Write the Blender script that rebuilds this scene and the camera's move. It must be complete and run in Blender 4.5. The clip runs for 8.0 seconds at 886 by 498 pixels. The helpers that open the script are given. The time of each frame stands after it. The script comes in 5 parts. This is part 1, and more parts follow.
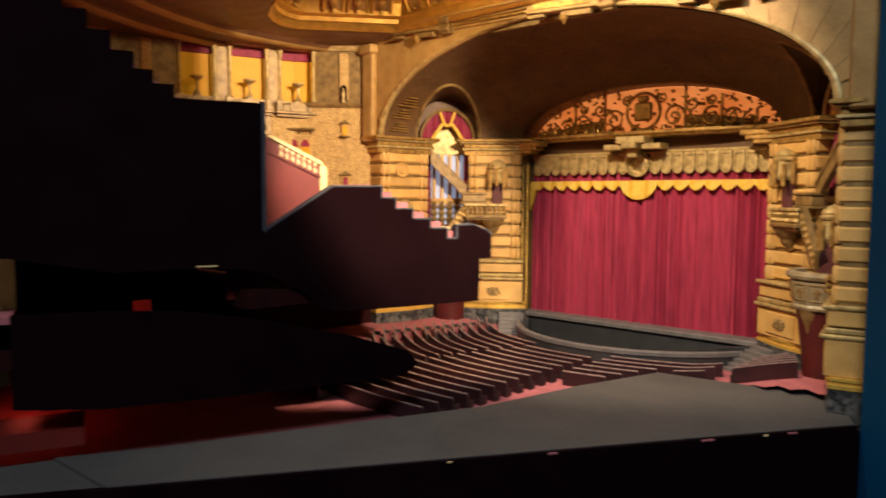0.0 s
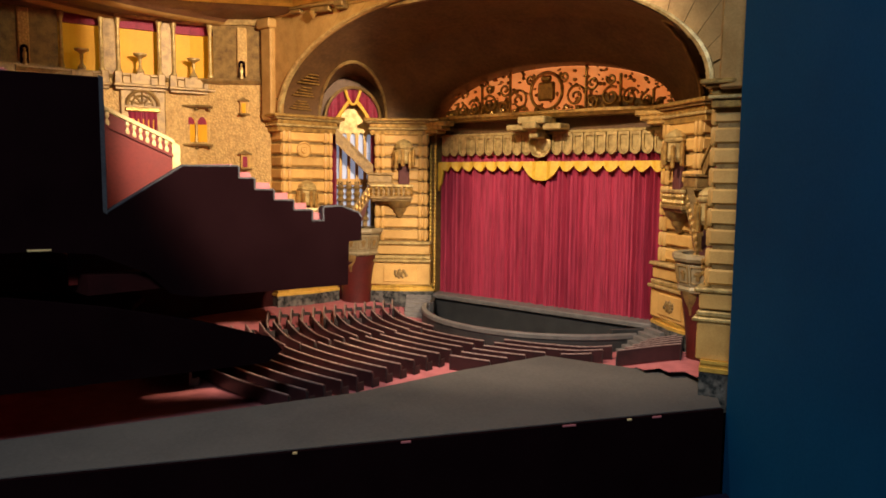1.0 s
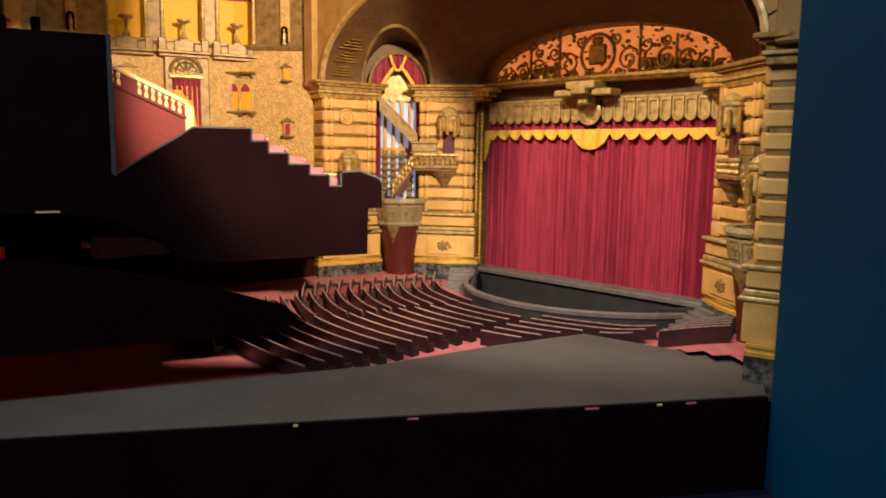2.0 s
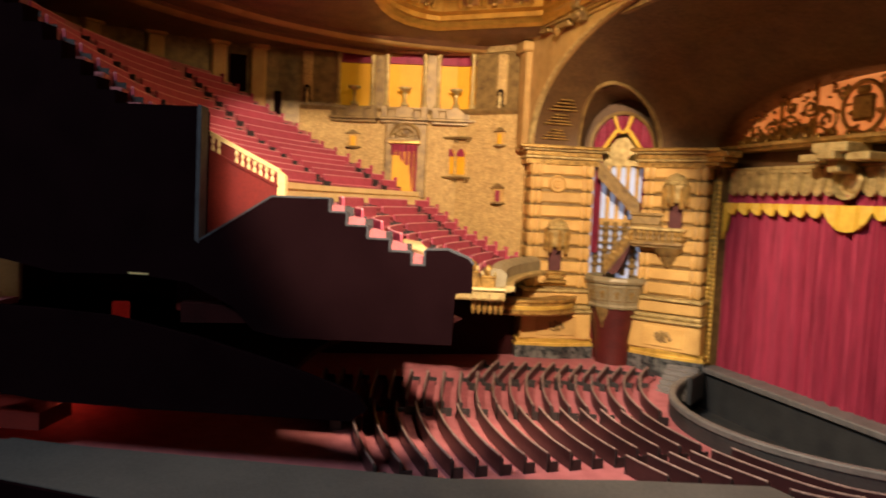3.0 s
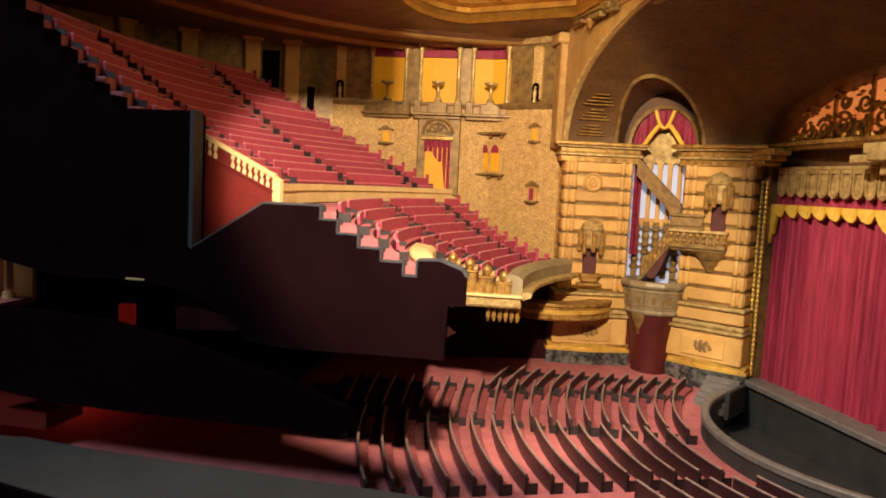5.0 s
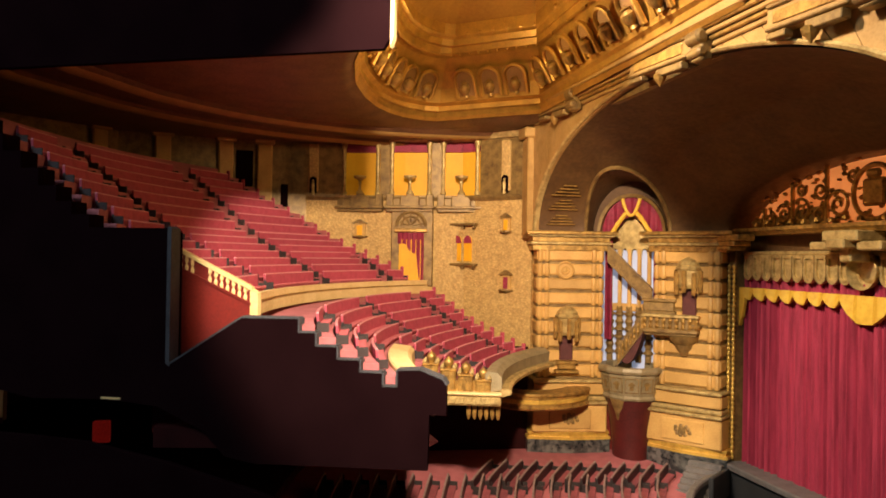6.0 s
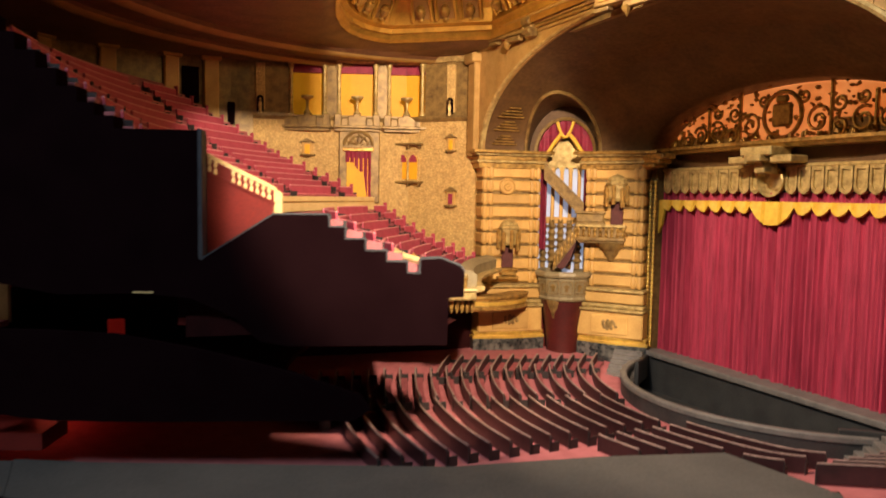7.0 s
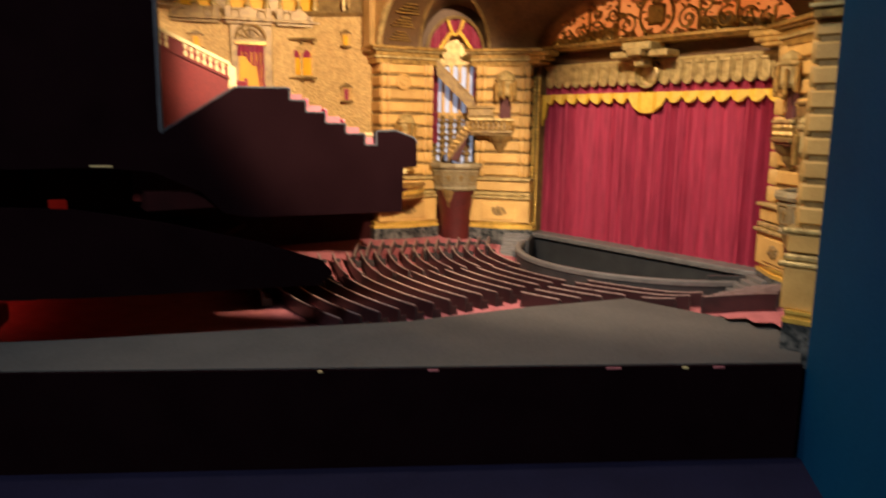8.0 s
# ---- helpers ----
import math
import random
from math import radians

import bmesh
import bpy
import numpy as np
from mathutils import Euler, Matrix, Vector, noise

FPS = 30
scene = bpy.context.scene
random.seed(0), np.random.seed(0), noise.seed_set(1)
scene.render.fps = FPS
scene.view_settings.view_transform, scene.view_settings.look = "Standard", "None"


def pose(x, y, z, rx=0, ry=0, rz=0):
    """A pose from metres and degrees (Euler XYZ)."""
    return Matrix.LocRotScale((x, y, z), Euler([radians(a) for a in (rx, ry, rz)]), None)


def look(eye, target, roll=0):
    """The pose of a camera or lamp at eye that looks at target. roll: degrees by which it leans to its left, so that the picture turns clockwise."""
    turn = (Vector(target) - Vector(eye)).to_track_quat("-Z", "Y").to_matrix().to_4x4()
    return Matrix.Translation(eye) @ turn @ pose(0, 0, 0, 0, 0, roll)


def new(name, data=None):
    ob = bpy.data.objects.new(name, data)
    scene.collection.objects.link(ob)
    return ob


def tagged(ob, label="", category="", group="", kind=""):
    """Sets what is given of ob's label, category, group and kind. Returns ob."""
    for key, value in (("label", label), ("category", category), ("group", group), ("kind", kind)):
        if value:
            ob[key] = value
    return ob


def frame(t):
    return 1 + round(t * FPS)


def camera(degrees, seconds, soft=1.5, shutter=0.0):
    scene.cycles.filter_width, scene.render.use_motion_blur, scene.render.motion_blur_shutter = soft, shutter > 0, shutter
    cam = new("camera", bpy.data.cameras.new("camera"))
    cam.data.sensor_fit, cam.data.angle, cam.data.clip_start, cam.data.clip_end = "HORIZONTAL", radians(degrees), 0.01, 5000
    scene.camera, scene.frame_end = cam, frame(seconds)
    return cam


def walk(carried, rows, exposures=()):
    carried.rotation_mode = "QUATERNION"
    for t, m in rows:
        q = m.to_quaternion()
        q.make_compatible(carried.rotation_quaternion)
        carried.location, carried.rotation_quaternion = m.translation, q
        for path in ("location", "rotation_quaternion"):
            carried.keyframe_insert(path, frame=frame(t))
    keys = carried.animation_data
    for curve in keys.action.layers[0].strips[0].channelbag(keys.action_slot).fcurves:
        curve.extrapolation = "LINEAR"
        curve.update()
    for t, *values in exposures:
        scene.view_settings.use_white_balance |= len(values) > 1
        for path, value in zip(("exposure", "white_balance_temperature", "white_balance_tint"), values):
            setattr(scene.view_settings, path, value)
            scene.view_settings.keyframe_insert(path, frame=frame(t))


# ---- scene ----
cam = camera(62.6, 8.0, soft=1.7, shutter=0.4)

PATH = [
    (0, (1.093, -2.086, 0.39), (-0.258, -0.618, 0.249), 0.4),
    (0.5, (1.157, -1.984, 0.397), (-0.106, -0.442, 0.226), 0.4),
    (1, (1.201, -1.931, 0.392), (-0.065, -0.395, 0.199), 0.6),
    (2.3, (1.25, -1.688, 0.371), (-0.265, -0.406, 0.124), 0.8),
    (2.5, (1.273, -1.575, 0.391), (-0.346, -0.416, 0.203), 1.3),
    (3, (1.269, -1.298, 0.415), (-0.643, -0.724, 0.284), 2.7),
    (3.5, (1.252, -1.203, 0.442), (-0.71, -0.832, 0.33), 3.5),
    (4, (1.221, -1.203, 0.441), (-0.75, -0.887, 0.314), 4.1),
    (4.2, (1.227, -1.196, 0.44), (-0.744, -0.893, 0.281), 4.4),
    (5.3, (1.242, -1.152, 0.481), (-0.71, -0.743, 0.321), 2.1),
    (5.5, (1.24, -1.159, 0.505), (-0.718, -0.762, 0.427), 1.5),
    (6, (1.254, -1.168, 0.515), (-0.697, -0.727, 0.534), 0.9),
    (6.5, (1.274, -1.246, 0.488), (-0.617, -0.598, 0.425), 0.8),
    (7, (1.321, -1.468, 0.446), (-0.505, -0.665, 0.302), 1.0),
    (7.5, (1.338, -1.676, 0.411), (-0.405, -0.724, 0.178), 0.5),
    (8, (1.312, -1.747, 0.351), (-0.244, -0.537, 0.011), 0.9),
]
EXPOSURE = [(0.0, 0.12), (1.0, 0.08), (2.5, 0.18), (3.0, 0.05), (4.0, 0.0), (6.0, -0.05), (7.0, 0.08), (8.0, 0.18)]
walk(cam, [(t, look(eye, target, roll)) for t, eye, target, roll in PATH], EXPOSURE)

# ---- world and lights ----
world = bpy.data.worlds.new("dim_exhibit_room")
scene.world = world
world.use_nodes = True
world.node_tree.nodes["Background"].inputs[0].default_value = (0.10, 0.085, 0.09, 1)
world.node_tree.nodes["Background"].inputs[1].default_value = 0.02


def lamp(name, kind, eye, target, watts, color, size=0.05, cone=60, blend=0.3, label=""):
    data = bpy.data.lights.new(name, kind)
    data.energy, data.color = watts, color
    if kind == "SPOT":
        data.spot_size, data.spot_blend, data.shadow_soft_size = radians(cone), blend, size
    elif kind == "AREA":
        data.size = size
    else:
        data.shadow_soft_size = size
    ob = new(name, data)
    ob.matrix_world = look(eye, target)
    return tagged(ob, label or "warm display spotlight hung above the model", "lamp")


HOUSE_SPOT = lamp("display_spotlight", "SPOT", (0.95, -1.07, 0.97), (-0.30, -0.80, 0.42), 198, (1.0, 0.765, 0.545), 0.03, 48, 0.22)
STAGE_SPOT = lamp("display_spotlight", "SPOT", (0.24, -1.22, 1.26), (0.0, -0.10, 0.26), 100, (1.0, 0.77, 0.55), 0.03, 70, 0.55)
# Added fill to brighten the dome; no lamp is known there.
DOME_FILL = lamp("dome_fill_lamp", "POINT", (-0.22, -0.77, 0.93), (0, 0, 0), 3.2, (1.0, 0.74, 0.34), 0.03, label="added warm fill lamp that brightens the dome")
# Unseen fill added so that the rear lobby reads bright.
LOBBY_FILL = lamp("lobby_fill_lamp", "POINT", (-0.268, -1.855, 0.29), (0, 0, 0), 0.08, (1.0, 0.86, 0.66), 0.015, label="added warm fill lamp that brightens the rear lobby")
# Red fill added for the faint red under the balcony, without a visible source.
RED_FILL = lamp("under_balcony_fill", "POINT", (-0.42, -1.62, 0.02), (0, 0, 0), 0.10, (1.0, 0.10, 0.06), 0.02, label="added red fill light under the balcony")
SLAB_SPOT = lamp("display_spotlight", "SPOT", (0.22, -0.80, 1.32), (0.36, -0.98, -0.04), 23, (1.0, 0.86, 0.72), 0.03, 62, 0.6)
ROOM_LIGHT = lamp("exhibit_room_lamp", "AREA", (1.6, -3.2, 2.7), (0.9, -0.6, 0.2), 62, (0.80, 0.88, 1.0), 0.8, label="dim cool ceiling lamp of the exhibit room")

# ---- small tools ----
CUT = Vector((-0.035, -1.337, 0.0))
CUT_DIR = Vector((0.3636, 0.9316, 0.0))
CUT_OUT = Vector((0.9316, -0.3636, 0.0))
ROOT = {}
SIDE = [1]


def group_thing(name, base, label, category, group="", kind="", turn=0.0):
    ob = new(name)
    ob.empty_display_size = 0.01
    x, y, z = base
    ob.matrix_basis = pose(x * SIDE[0], y, z, 0, 0, turn)
    ROOT[ob.name] = ob.matrix_basis.copy()
    return tagged(ob, label, category, group, kind)


def mesh_of(name, bm, material, smooth=False):
    if SIDE[0] < 0:
        bm.transform(Matrix.Diagonal((-1, 1, 1, 1)))
        bmesh.ops.reverse_faces(bm, faces=bm.faces)
    me = bpy.data.meshes.new(name)
    bm.to_mesh(me)
    bm.free()
    me.materials.append(material)
    if smooth:
        me.polygons.foreach_set("use_smooth", [True] * len(me.polygons))
        me.set_sharp_from_angle(angle=radians(38))
    return me


def part(name, bm, material, parent, label="", smooth=False, local=False):
    me = mesh_of(name, bm, material, smooth)
    if not local:
        me.transform(ROOT[parent.name].inverted())
    ob = new(name, me)
    ob.parent = parent
    ROOT[ob.name] = ROOT[parent.name]
    if label:
        ob["label"] = label
    return ob


def solid(name, bm, material, label, category="", kind="", smooth=False, group=""):
    ob = new(name, mesh_of(name, bm, material, smooth))
    ROOT[ob.name] = Matrix.Identity(4)
    return tagged(ob, label, category, group, kind)


def pieces(name, parent, me, mats):
    for m in mats:
        ob = new(name, me)
        ob.parent = parent
        ob.matrix_basis = ROOT[parent.name].inverted() @ m


def box(bm, c, s, m=None, bevel=0.0):
    """A box of size s centred at c, in the frame m."""
    made = bmesh.ops.create_cube(bm, size=1.0)["verts"]
    bmesh.ops.transform(bm, matrix=Matrix.Translation(c) @ Matrix.Diagonal((*s, 1)), verts=made)
    if bevel:
        edges = list({e for v in made for e in v.link_edges})
        got = bmesh.ops.bevel(bm, geom=edges, offset=bevel, segments=1, affect="EDGES", profile=0.5)
        made = list({v for f in got["faces"] for v in f.verts} | {v for v in made if v.is_valid})
    if m is not None:
        bmesh.ops.transform(bm, matrix=m, verts=made)
    return made


def prism(bm, pts, z0, z1, m=None):
    """A vertical prism over the plan polygon pts (counter-clockwise)."""
    low = [bm.verts.new((x, y, z0)) for x, y in pts]
    top = [bm.verts.new((x, y, z1)) for x, y in pts]
    n = len(pts)
    bm.faces.new(low[::-1])
    bm.faces.new(top)
    for i in range(n):
        bm.faces.new((low[i], low[(i + 1) % n], top[(i + 1) % n], top[i]))
    if m is not None:
        bmesh.ops.transform(bm, matrix=m, verts=low + top)
    return low + top


def loft(bm, rings, closed=False, caps=False, m=None):
    """Faces between successive rings of points."""
    rows = [[bm.verts.new(p) for p in ring] for ring in rings]
    n = len(rows[0])
    for a, b in zip(rows, rows[1:]):
        for i in range(n if closed else n - 1):
            j = (i + 1) % n
            bm.faces.new((a[i], a[j], b[j], b[i]))
    if caps:
        bm.faces.new(rows[0][::-1])
        bm.faces.new(rows[-1])
    made = [v for r in rows for v in r]
    if m is not None:
        bmesh.ops.transform(bm, matrix=m, verts=made)
    return made


def lathe(bm, profile, n=20, m=None, a0=0.0, a1=360.0):
    """Turns (r, z) pairs round z."""
    full = abs(a1 - a0) >= 359.9
    k = n if full else n + 1
    angles = [radians(a0 + (a1 - a0) * i / n) for i in range(k)]
    rings = [[(r * math.cos(a), r * math.sin(a), z) for a in angles] for r, z in profile]
    return loft(bm, rings, closed=full, m=m)


def sweep(bm, path, profile, closed=False):
    """Carries the profile of (out, z) pairs along a plan path of (x, y); out is to the right of the way."""
    n = len(path)
    rings = []
    for i, p in enumerate(path):
        a = Vector(path[i - 1] if i or closed else path[i])
        b = Vector(path[(i + 1) % n] if i < n - 1 or closed else path[i])
        p = Vector(p)
        d1 = (p - a).normalized() if (p - a).length > 1e-9 else (b - p).normalized()
        d2 = (b - p).normalized() if (b - p).length > 1e-9 else d1
        d = (d1 + d2).normalized()
        k = 1.0 / max(0.5, d.dot(d1))
        nrm = Vector((d.y, -d.x)) * k
        rings.append([(p.x + nrm.x * o, p.y + nrm.y * o, z) for o, z in profile])
    if closed:
        rings.append(rings[0])
    made = loft(bm, rings, closed=True, caps=not closed)
    if closed:
        bmesh.ops.remove_doubles(bm, verts=bm.verts, dist=1e-6)
    return made


def tube(bm, pts, r, n=6):
    """A round bar along 3D points."""
    pts = [Vector(p) for p in pts]
    rings = []
    for i, p in enumerate(pts):
        d = (pts[min(i + 1, len(pts) - 1)] - pts[max(i - 1, 0)]).normalized()
        u = d.orthogonal().normalized() if i == 0 else (u - d * u.dot(d)).normalized()
        w = d.cross(u)
        rings.append([p + (u * math.cos(t) + w * math.sin(t)) * r for t in (2 * math.pi * k / n for k in range(n))])
    loft(bm, rings, closed=True, caps=True)


def clip_cut(bm, shift=0.0, cap=True):
    """Leaves what lies behind the section plane of the model."""
    geom = bm.verts[:] + bm.edges[:] + bm.faces[:]
    got = bmesh.ops.bisect_plane(bm, geom=geom, plane_co=CUT + CUT_OUT * shift, plane_no=CUT_OUT, clear_outer=True)
    edges = [e for e in got["geom_cut"] if isinstance(e, bmesh.types.BMEdge)]
    if edges and cap:
        bmesh.ops.edgenet_fill(bm, edges=edges)


def on_face(p0, p1, z=0.0):
    """A frame with x from p0 to p1, y out of the face (to the right of the way turned about) and z up."""
    a, b = Vector((*p0, z)), Vector((*p1, z))
    x = (b - a).normalized()
    y = Vector((0, 0, 1)).cross(x)
    m = Matrix((x, y, (0, 0, 1))).transposed().to_4x4()
    m.translation = a
    return m, (b - a).length


def arc(cx, cy, r, a0, a1, n):
    """Plan points on a circle; angles in degrees from straight back (-y), growing to -x."""
    return [(cx - r * math.sin(radians(a0 + (a1 - a0) * i / n)), cy - r * math.cos(radians(a0 + (a1 - a0) * i / n))) for i in range(n + 1)]


# ---- materials ----
def material(name, color, color2=None, rough=0.6, metal=0.0, scale=40.0, fine=400.0, bump=0.15, spread=0.5, vary=0.0, coat=0.0, stretch=(1, 1, 1), gloss=0.5):
    mt = bpy.data.materials.new(name)
    mt.use_nodes = True
    nt = mt.node_tree
    nd, ln = nt.nodes, nt.links
    bs = nd["Principled BSDF"]
    tc = nd.new("ShaderNodeTexCoord")
    mp = nd.new("ShaderNodeMapping")
    mp.inputs["Scale"].default_value = stretch
    ln.new(tc.outputs["Object"], mp.inputs[0])
    big = nd.new("ShaderNodeTexNoise")
    big.inputs["Scale"].default_value, big.inputs["Detail"].default_value = scale, 5
    small = nd.new("ShaderNodeTexNoise")
    small.inputs["Scale"].default_value, small.inputs["Detail"].default_value = fine, 3
    ln.new(mp.outputs[0], big.inputs[0])
    ln.new(mp.outputs[0], small.inputs[0])
    mix = nd.new("ShaderNodeMix")
    mix.data_type = "RGBA"
    mix.inputs[6].default_value = (*color, 1)
    mix.inputs[7].default_value = (*(color2 or tuple(c * 0.55 for c in color)), 1)
    add = nd.new("ShaderNodeMath")
    add.operation = "MULTIPLY_ADD"
    ln.new(small.outputs[0], add.inputs[0])
    add.inputs[1].default_value = 0.6
    ln.new(big.outputs[0], add.inputs[2])
    ramp = nd.new("ShaderNodeMapRange")
    ramp.inputs[1].default_value, ramp.inputs[2].default_value = 0.8 - 0.3 * spread, 0.8 + 0.45 * spread
    ln.new(add.outputs[0], ramp.inputs[0])
    ln.new(ramp.outputs[0], mix.inputs[0])
    out = mix.outputs[2]
    if vary:
        info = nd.new("ShaderNodeObjectInfo")
        hsv = nd.new("ShaderNodeHueSaturation")
        rng = nd.new("ShaderNodeMapRange")
        rng.inputs[3].default_value, rng.inputs[4].default_value = 1 - vary, 1 + vary
        ln.new(info.outputs["Random"], rng.inputs[0])
        ln.new(rng.outputs[0], hsv.inputs["Value"])
        ln.new(out, hsv.inputs["Color"])
        out = hsv.outputs[0]
    ln.new(out, bs.inputs["Base Color"])
    rr = nd.new("ShaderNodeMapRange")
    rr.inputs[3].default_value, rr.inputs[4].default_value = max(0.05, rough - 0.12), min(1.0, rough + 0.12)
    ln.new(small.outputs[0], rr.inputs[0])
    ln.new(rr.outputs[0], bs.inputs["Roughness"])
    bs.inputs["Metallic"].default_value = metal
    bs.inputs["Coat Weight"].default_value = coat
    bs.inputs["Specular IOR Level"].default_value = gloss
    if bump:
        bp = nd.new("ShaderNodeBump")
        bp.inputs["Strength"].default_value, bp.inputs["Distance"].default_value = bump, 0.004
        ln.new(add.outputs[0], bp.inputs["Height"])
        ln.new(bp.outputs[0], bs.inputs["Normal"])
    return mt


def glow(name, color, watts, color2=None, scale=12.0):
    mt = material(name, color, color2, 0.6, scale=scale, bump=0.0)
    bs = mt.node_tree.nodes["Principled BSDF"]
    link = bs.inputs["Base Color"].links[0].from_socket
    mt.node_tree.links.new(link, bs.inputs["Emission Color"])
    bs.inputs["Emission Strength"].default_value = watts
    return mt


STONE = material("ochre_stone_paint", (0.60, 0.36, 0.105), (0.48, 0.27, 0.07), 0.55, scale=22, fine=300, bump=0.10, vary=0.12)
STONE_DARK = material("bronzed_stone_paint", (0.30, 0.19, 0.06), (0.13, 0.075, 0.025), 0.45, 0.25, 45, 320, 0.2)
GOLD = material("antique_gold_paint", (0.55, 0.33, 0.085), (0.20, 0.11, 0.03), 0.38, 0.55, 70, 500, 0.2)
GOLD_PALE = material("pale_gold_paint", (0.60, 0.44, 0.17), (0.27, 0.18, 0.06), 0.42, 0.35, 60, 420, 0.25)
GOLD_BRIGHT = material("bright_gold_paint", (0.80, 0.52, 0.10), (0.55, 0.32, 0.06), 0.35, 0.4, 40, 300, 0.1)
RUBBLE = material("rubble_wall_paint", (0.66, 0.43, 0.15), (0.46, 0.28, 0.09), 0.7, 0, 55, 130, 0.9, 0.6)
nt = RUBBLE.node_tree
cells = nt.nodes.new("ShaderNodeTexVoronoi")
cells.inputs["Scale"].default_value = 150.0
nt.links.new(nt.nodes["Mapping"].outputs[0], cells.inputs["Vector"])
stone_mix = nt.nodes.new("ShaderNodeMix")
stone_mix.data_type, stone_mix.blend_type = "RGBA", "MULTIPLY"
stone_mix.inputs[0].default_value = 0.85
tone = nt.nodes.new("ShaderNodeMapRange")
tone.inputs[1].default_value, tone.inputs[2].default_value, tone.inputs[3].default_value, tone.inputs[4].default_value = 0.0, 0.7, 1.12, 0.74
nt.links.new(cells.outputs["Distance"], tone.inputs[0])
nt.links.new(nt.nodes["Mix"].outputs[2], stone_mix.inputs[6])
nt.links.new(tone.outputs[0], stone_mix.inputs[7])
nt.links.new(stone_mix.outputs[2], nt.nodes["Principled BSDF"].inputs["Base Color"])
lift = nt.nodes.new("ShaderNodeBump")
lift.inputs["Strength"].default_value, lift.inputs["Distance"].default_value, lift.invert = 0.7, 0.003, True
nt.links.new(cells.outputs["Distance"], lift.inputs["Height"])
nt.links.new(lift.outputs[0], nt.nodes["Principled BSDF"].inputs["Normal"])
CREAM = material("cream_painted_board", (0.72, 0.53, 0.24), (0.58, 0.40, 0.16), 0.5, 0, 20, 200, 0.05)
VAULT = material("brown_vault_plaster", (0.140, 0.070, 0.022), (0.065, 0.030, 0.010), 0.55, 0.1, 16, 90, 0.35, 0.7)
CEILING = material("russet_ceiling_plaster", (0.17, 0.075, 0.03), (0.10, 0.04, 0.018), 0.55, 0.1, 18, 160, 0.2)
CURTAIN = material("crimson_curtain_cloth", (0.45, 0.034, 0.072), (0.24, 0.014, 0.034), 0.75, 0, 25, 500, 0.1, stretch=(4, 4, 0.4))
DRAPE = material("plum_drape_cloth", (0.30, 0.025, 0.060), (0.18, 0.012, 0.035), 0.7, 0, 60, 500, 0.15)
FRINGE = material("golden_yellow_fringe", (0.80, 0.50, 0.05), (0.66, 0.36, 0.03), 0.6, 0, 80, 600, 0.2)
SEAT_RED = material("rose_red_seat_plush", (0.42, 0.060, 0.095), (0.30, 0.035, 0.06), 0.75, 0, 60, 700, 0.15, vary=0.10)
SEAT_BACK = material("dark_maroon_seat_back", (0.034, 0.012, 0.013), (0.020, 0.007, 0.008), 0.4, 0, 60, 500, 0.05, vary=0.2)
SEAT_END = material("black_seat_end_panel", (0.020, 0.016, 0.016), (0.035, 0.026, 0.024), 0.45, 0, 60, 500, 0.05)
SEAT_RAIL = material("pale_seat_top_edge", (0.62, 0.24, 0.25), (0.48, 0.15, 0.16), 0.5, 0, 90, 500, 0.05)
CARPET = material("pink_carpet_paint", (0.42, 0.125, 0.13), (0.31, 0.085, 0.09), 0.8, 0, 30, 600, 0.1)
SECTION = material("black_section_board", (0.0085, 0.0032, 0.004), (0.006, 0.0022, 0.0028), 0.9, 0, 12, 300, 0.0, gloss=0.0)
SECTION_EDGE = material("grey_board_edge", (0.040, 0.042, 0.048), (0.022, 0.023, 0.027), 0.7, 0, 40, 300, 0.05)
RED_WALL = material("oxblood_painted_wall", (0.155, 0.012, 0.007), (0.11, 0.008, 0.0045), 0.5, 0, 12, 200, 0.04)
SLAB = material("grey_painted_slab", (0.072, 0.065, 0.057), (0.056, 0.051, 0.045), 0.9, 0, 8, 180, 0.05)
# Oxblood darkened: the shade on the box feet is part of this colour.
FOOT_RED = material("shaded_oxblood_paint", (0.085, 0.009, 0.007), (0.05, 0.005, 0.004), 0.5, 0, 20, 200, 0.04)
PIT = material("charcoal_pit_paint", (0.035, 0.035, 0.033), (0.02, 0.02, 0.02), 0.6, 0, 20, 250, 0.05)
PIT_RIM = material("grey_pit_coping", (0.17, 0.155, 0.14), (0.11, 0.10, 0.09), 0.55, 0, 40, 300, 0.05)
MARBLE = material("black_veined_marble", (0.022, 0.026, 0.026), (0.13, 0.125, 0.11), 0.3, 0, 60, 90, 0.0, 0.35, coat=0.3)
BLUE = material("deep_blue_wall_paint", (0.0015, 0.070, 0.17), (0.001, 0.060, 0.15), 0.75, 0, 6, 200, 0.03, gloss=0.1)
NAVY = material("dark_navy_sill_paint", (0.010, 0.009, 0.026), (0.008, 0.007, 0.020), 0.8, 0, 10, 200, 0.03, gloss=0.1)
ROOM = material("black_room_paint", (0.012, 0.012, 0.014), (0.008, 0.008, 0.01), 0.8, 0, 3, 60, 0.03)
LUNETTE = glow("backlit_orange_lunette", (0.84, 0.27, 0.07), 0.70, (0.66, 0.16, 0.03), 9)
ORGAN = glow("backlit_pale_blue_screen", (0.42, 0.48, 0.66), 0.42, (0.36, 0.40, 0.55), 20)
WINDOW = glow("lit_amber_window_board", (0.74, 0.36, 0.008), 0.13, (0.62, 0.27, 0.006), 8)
# Plum darkened by the shade inside lantern niches and beneath the stair flights.
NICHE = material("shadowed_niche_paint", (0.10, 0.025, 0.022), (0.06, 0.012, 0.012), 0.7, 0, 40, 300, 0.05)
PARAPET = material("dull_gold_parapet", (0.30, 0.24, 0.13), (0.20, 0.155, 0.08), 0.5, 0.1, 40, 300, 0.1)
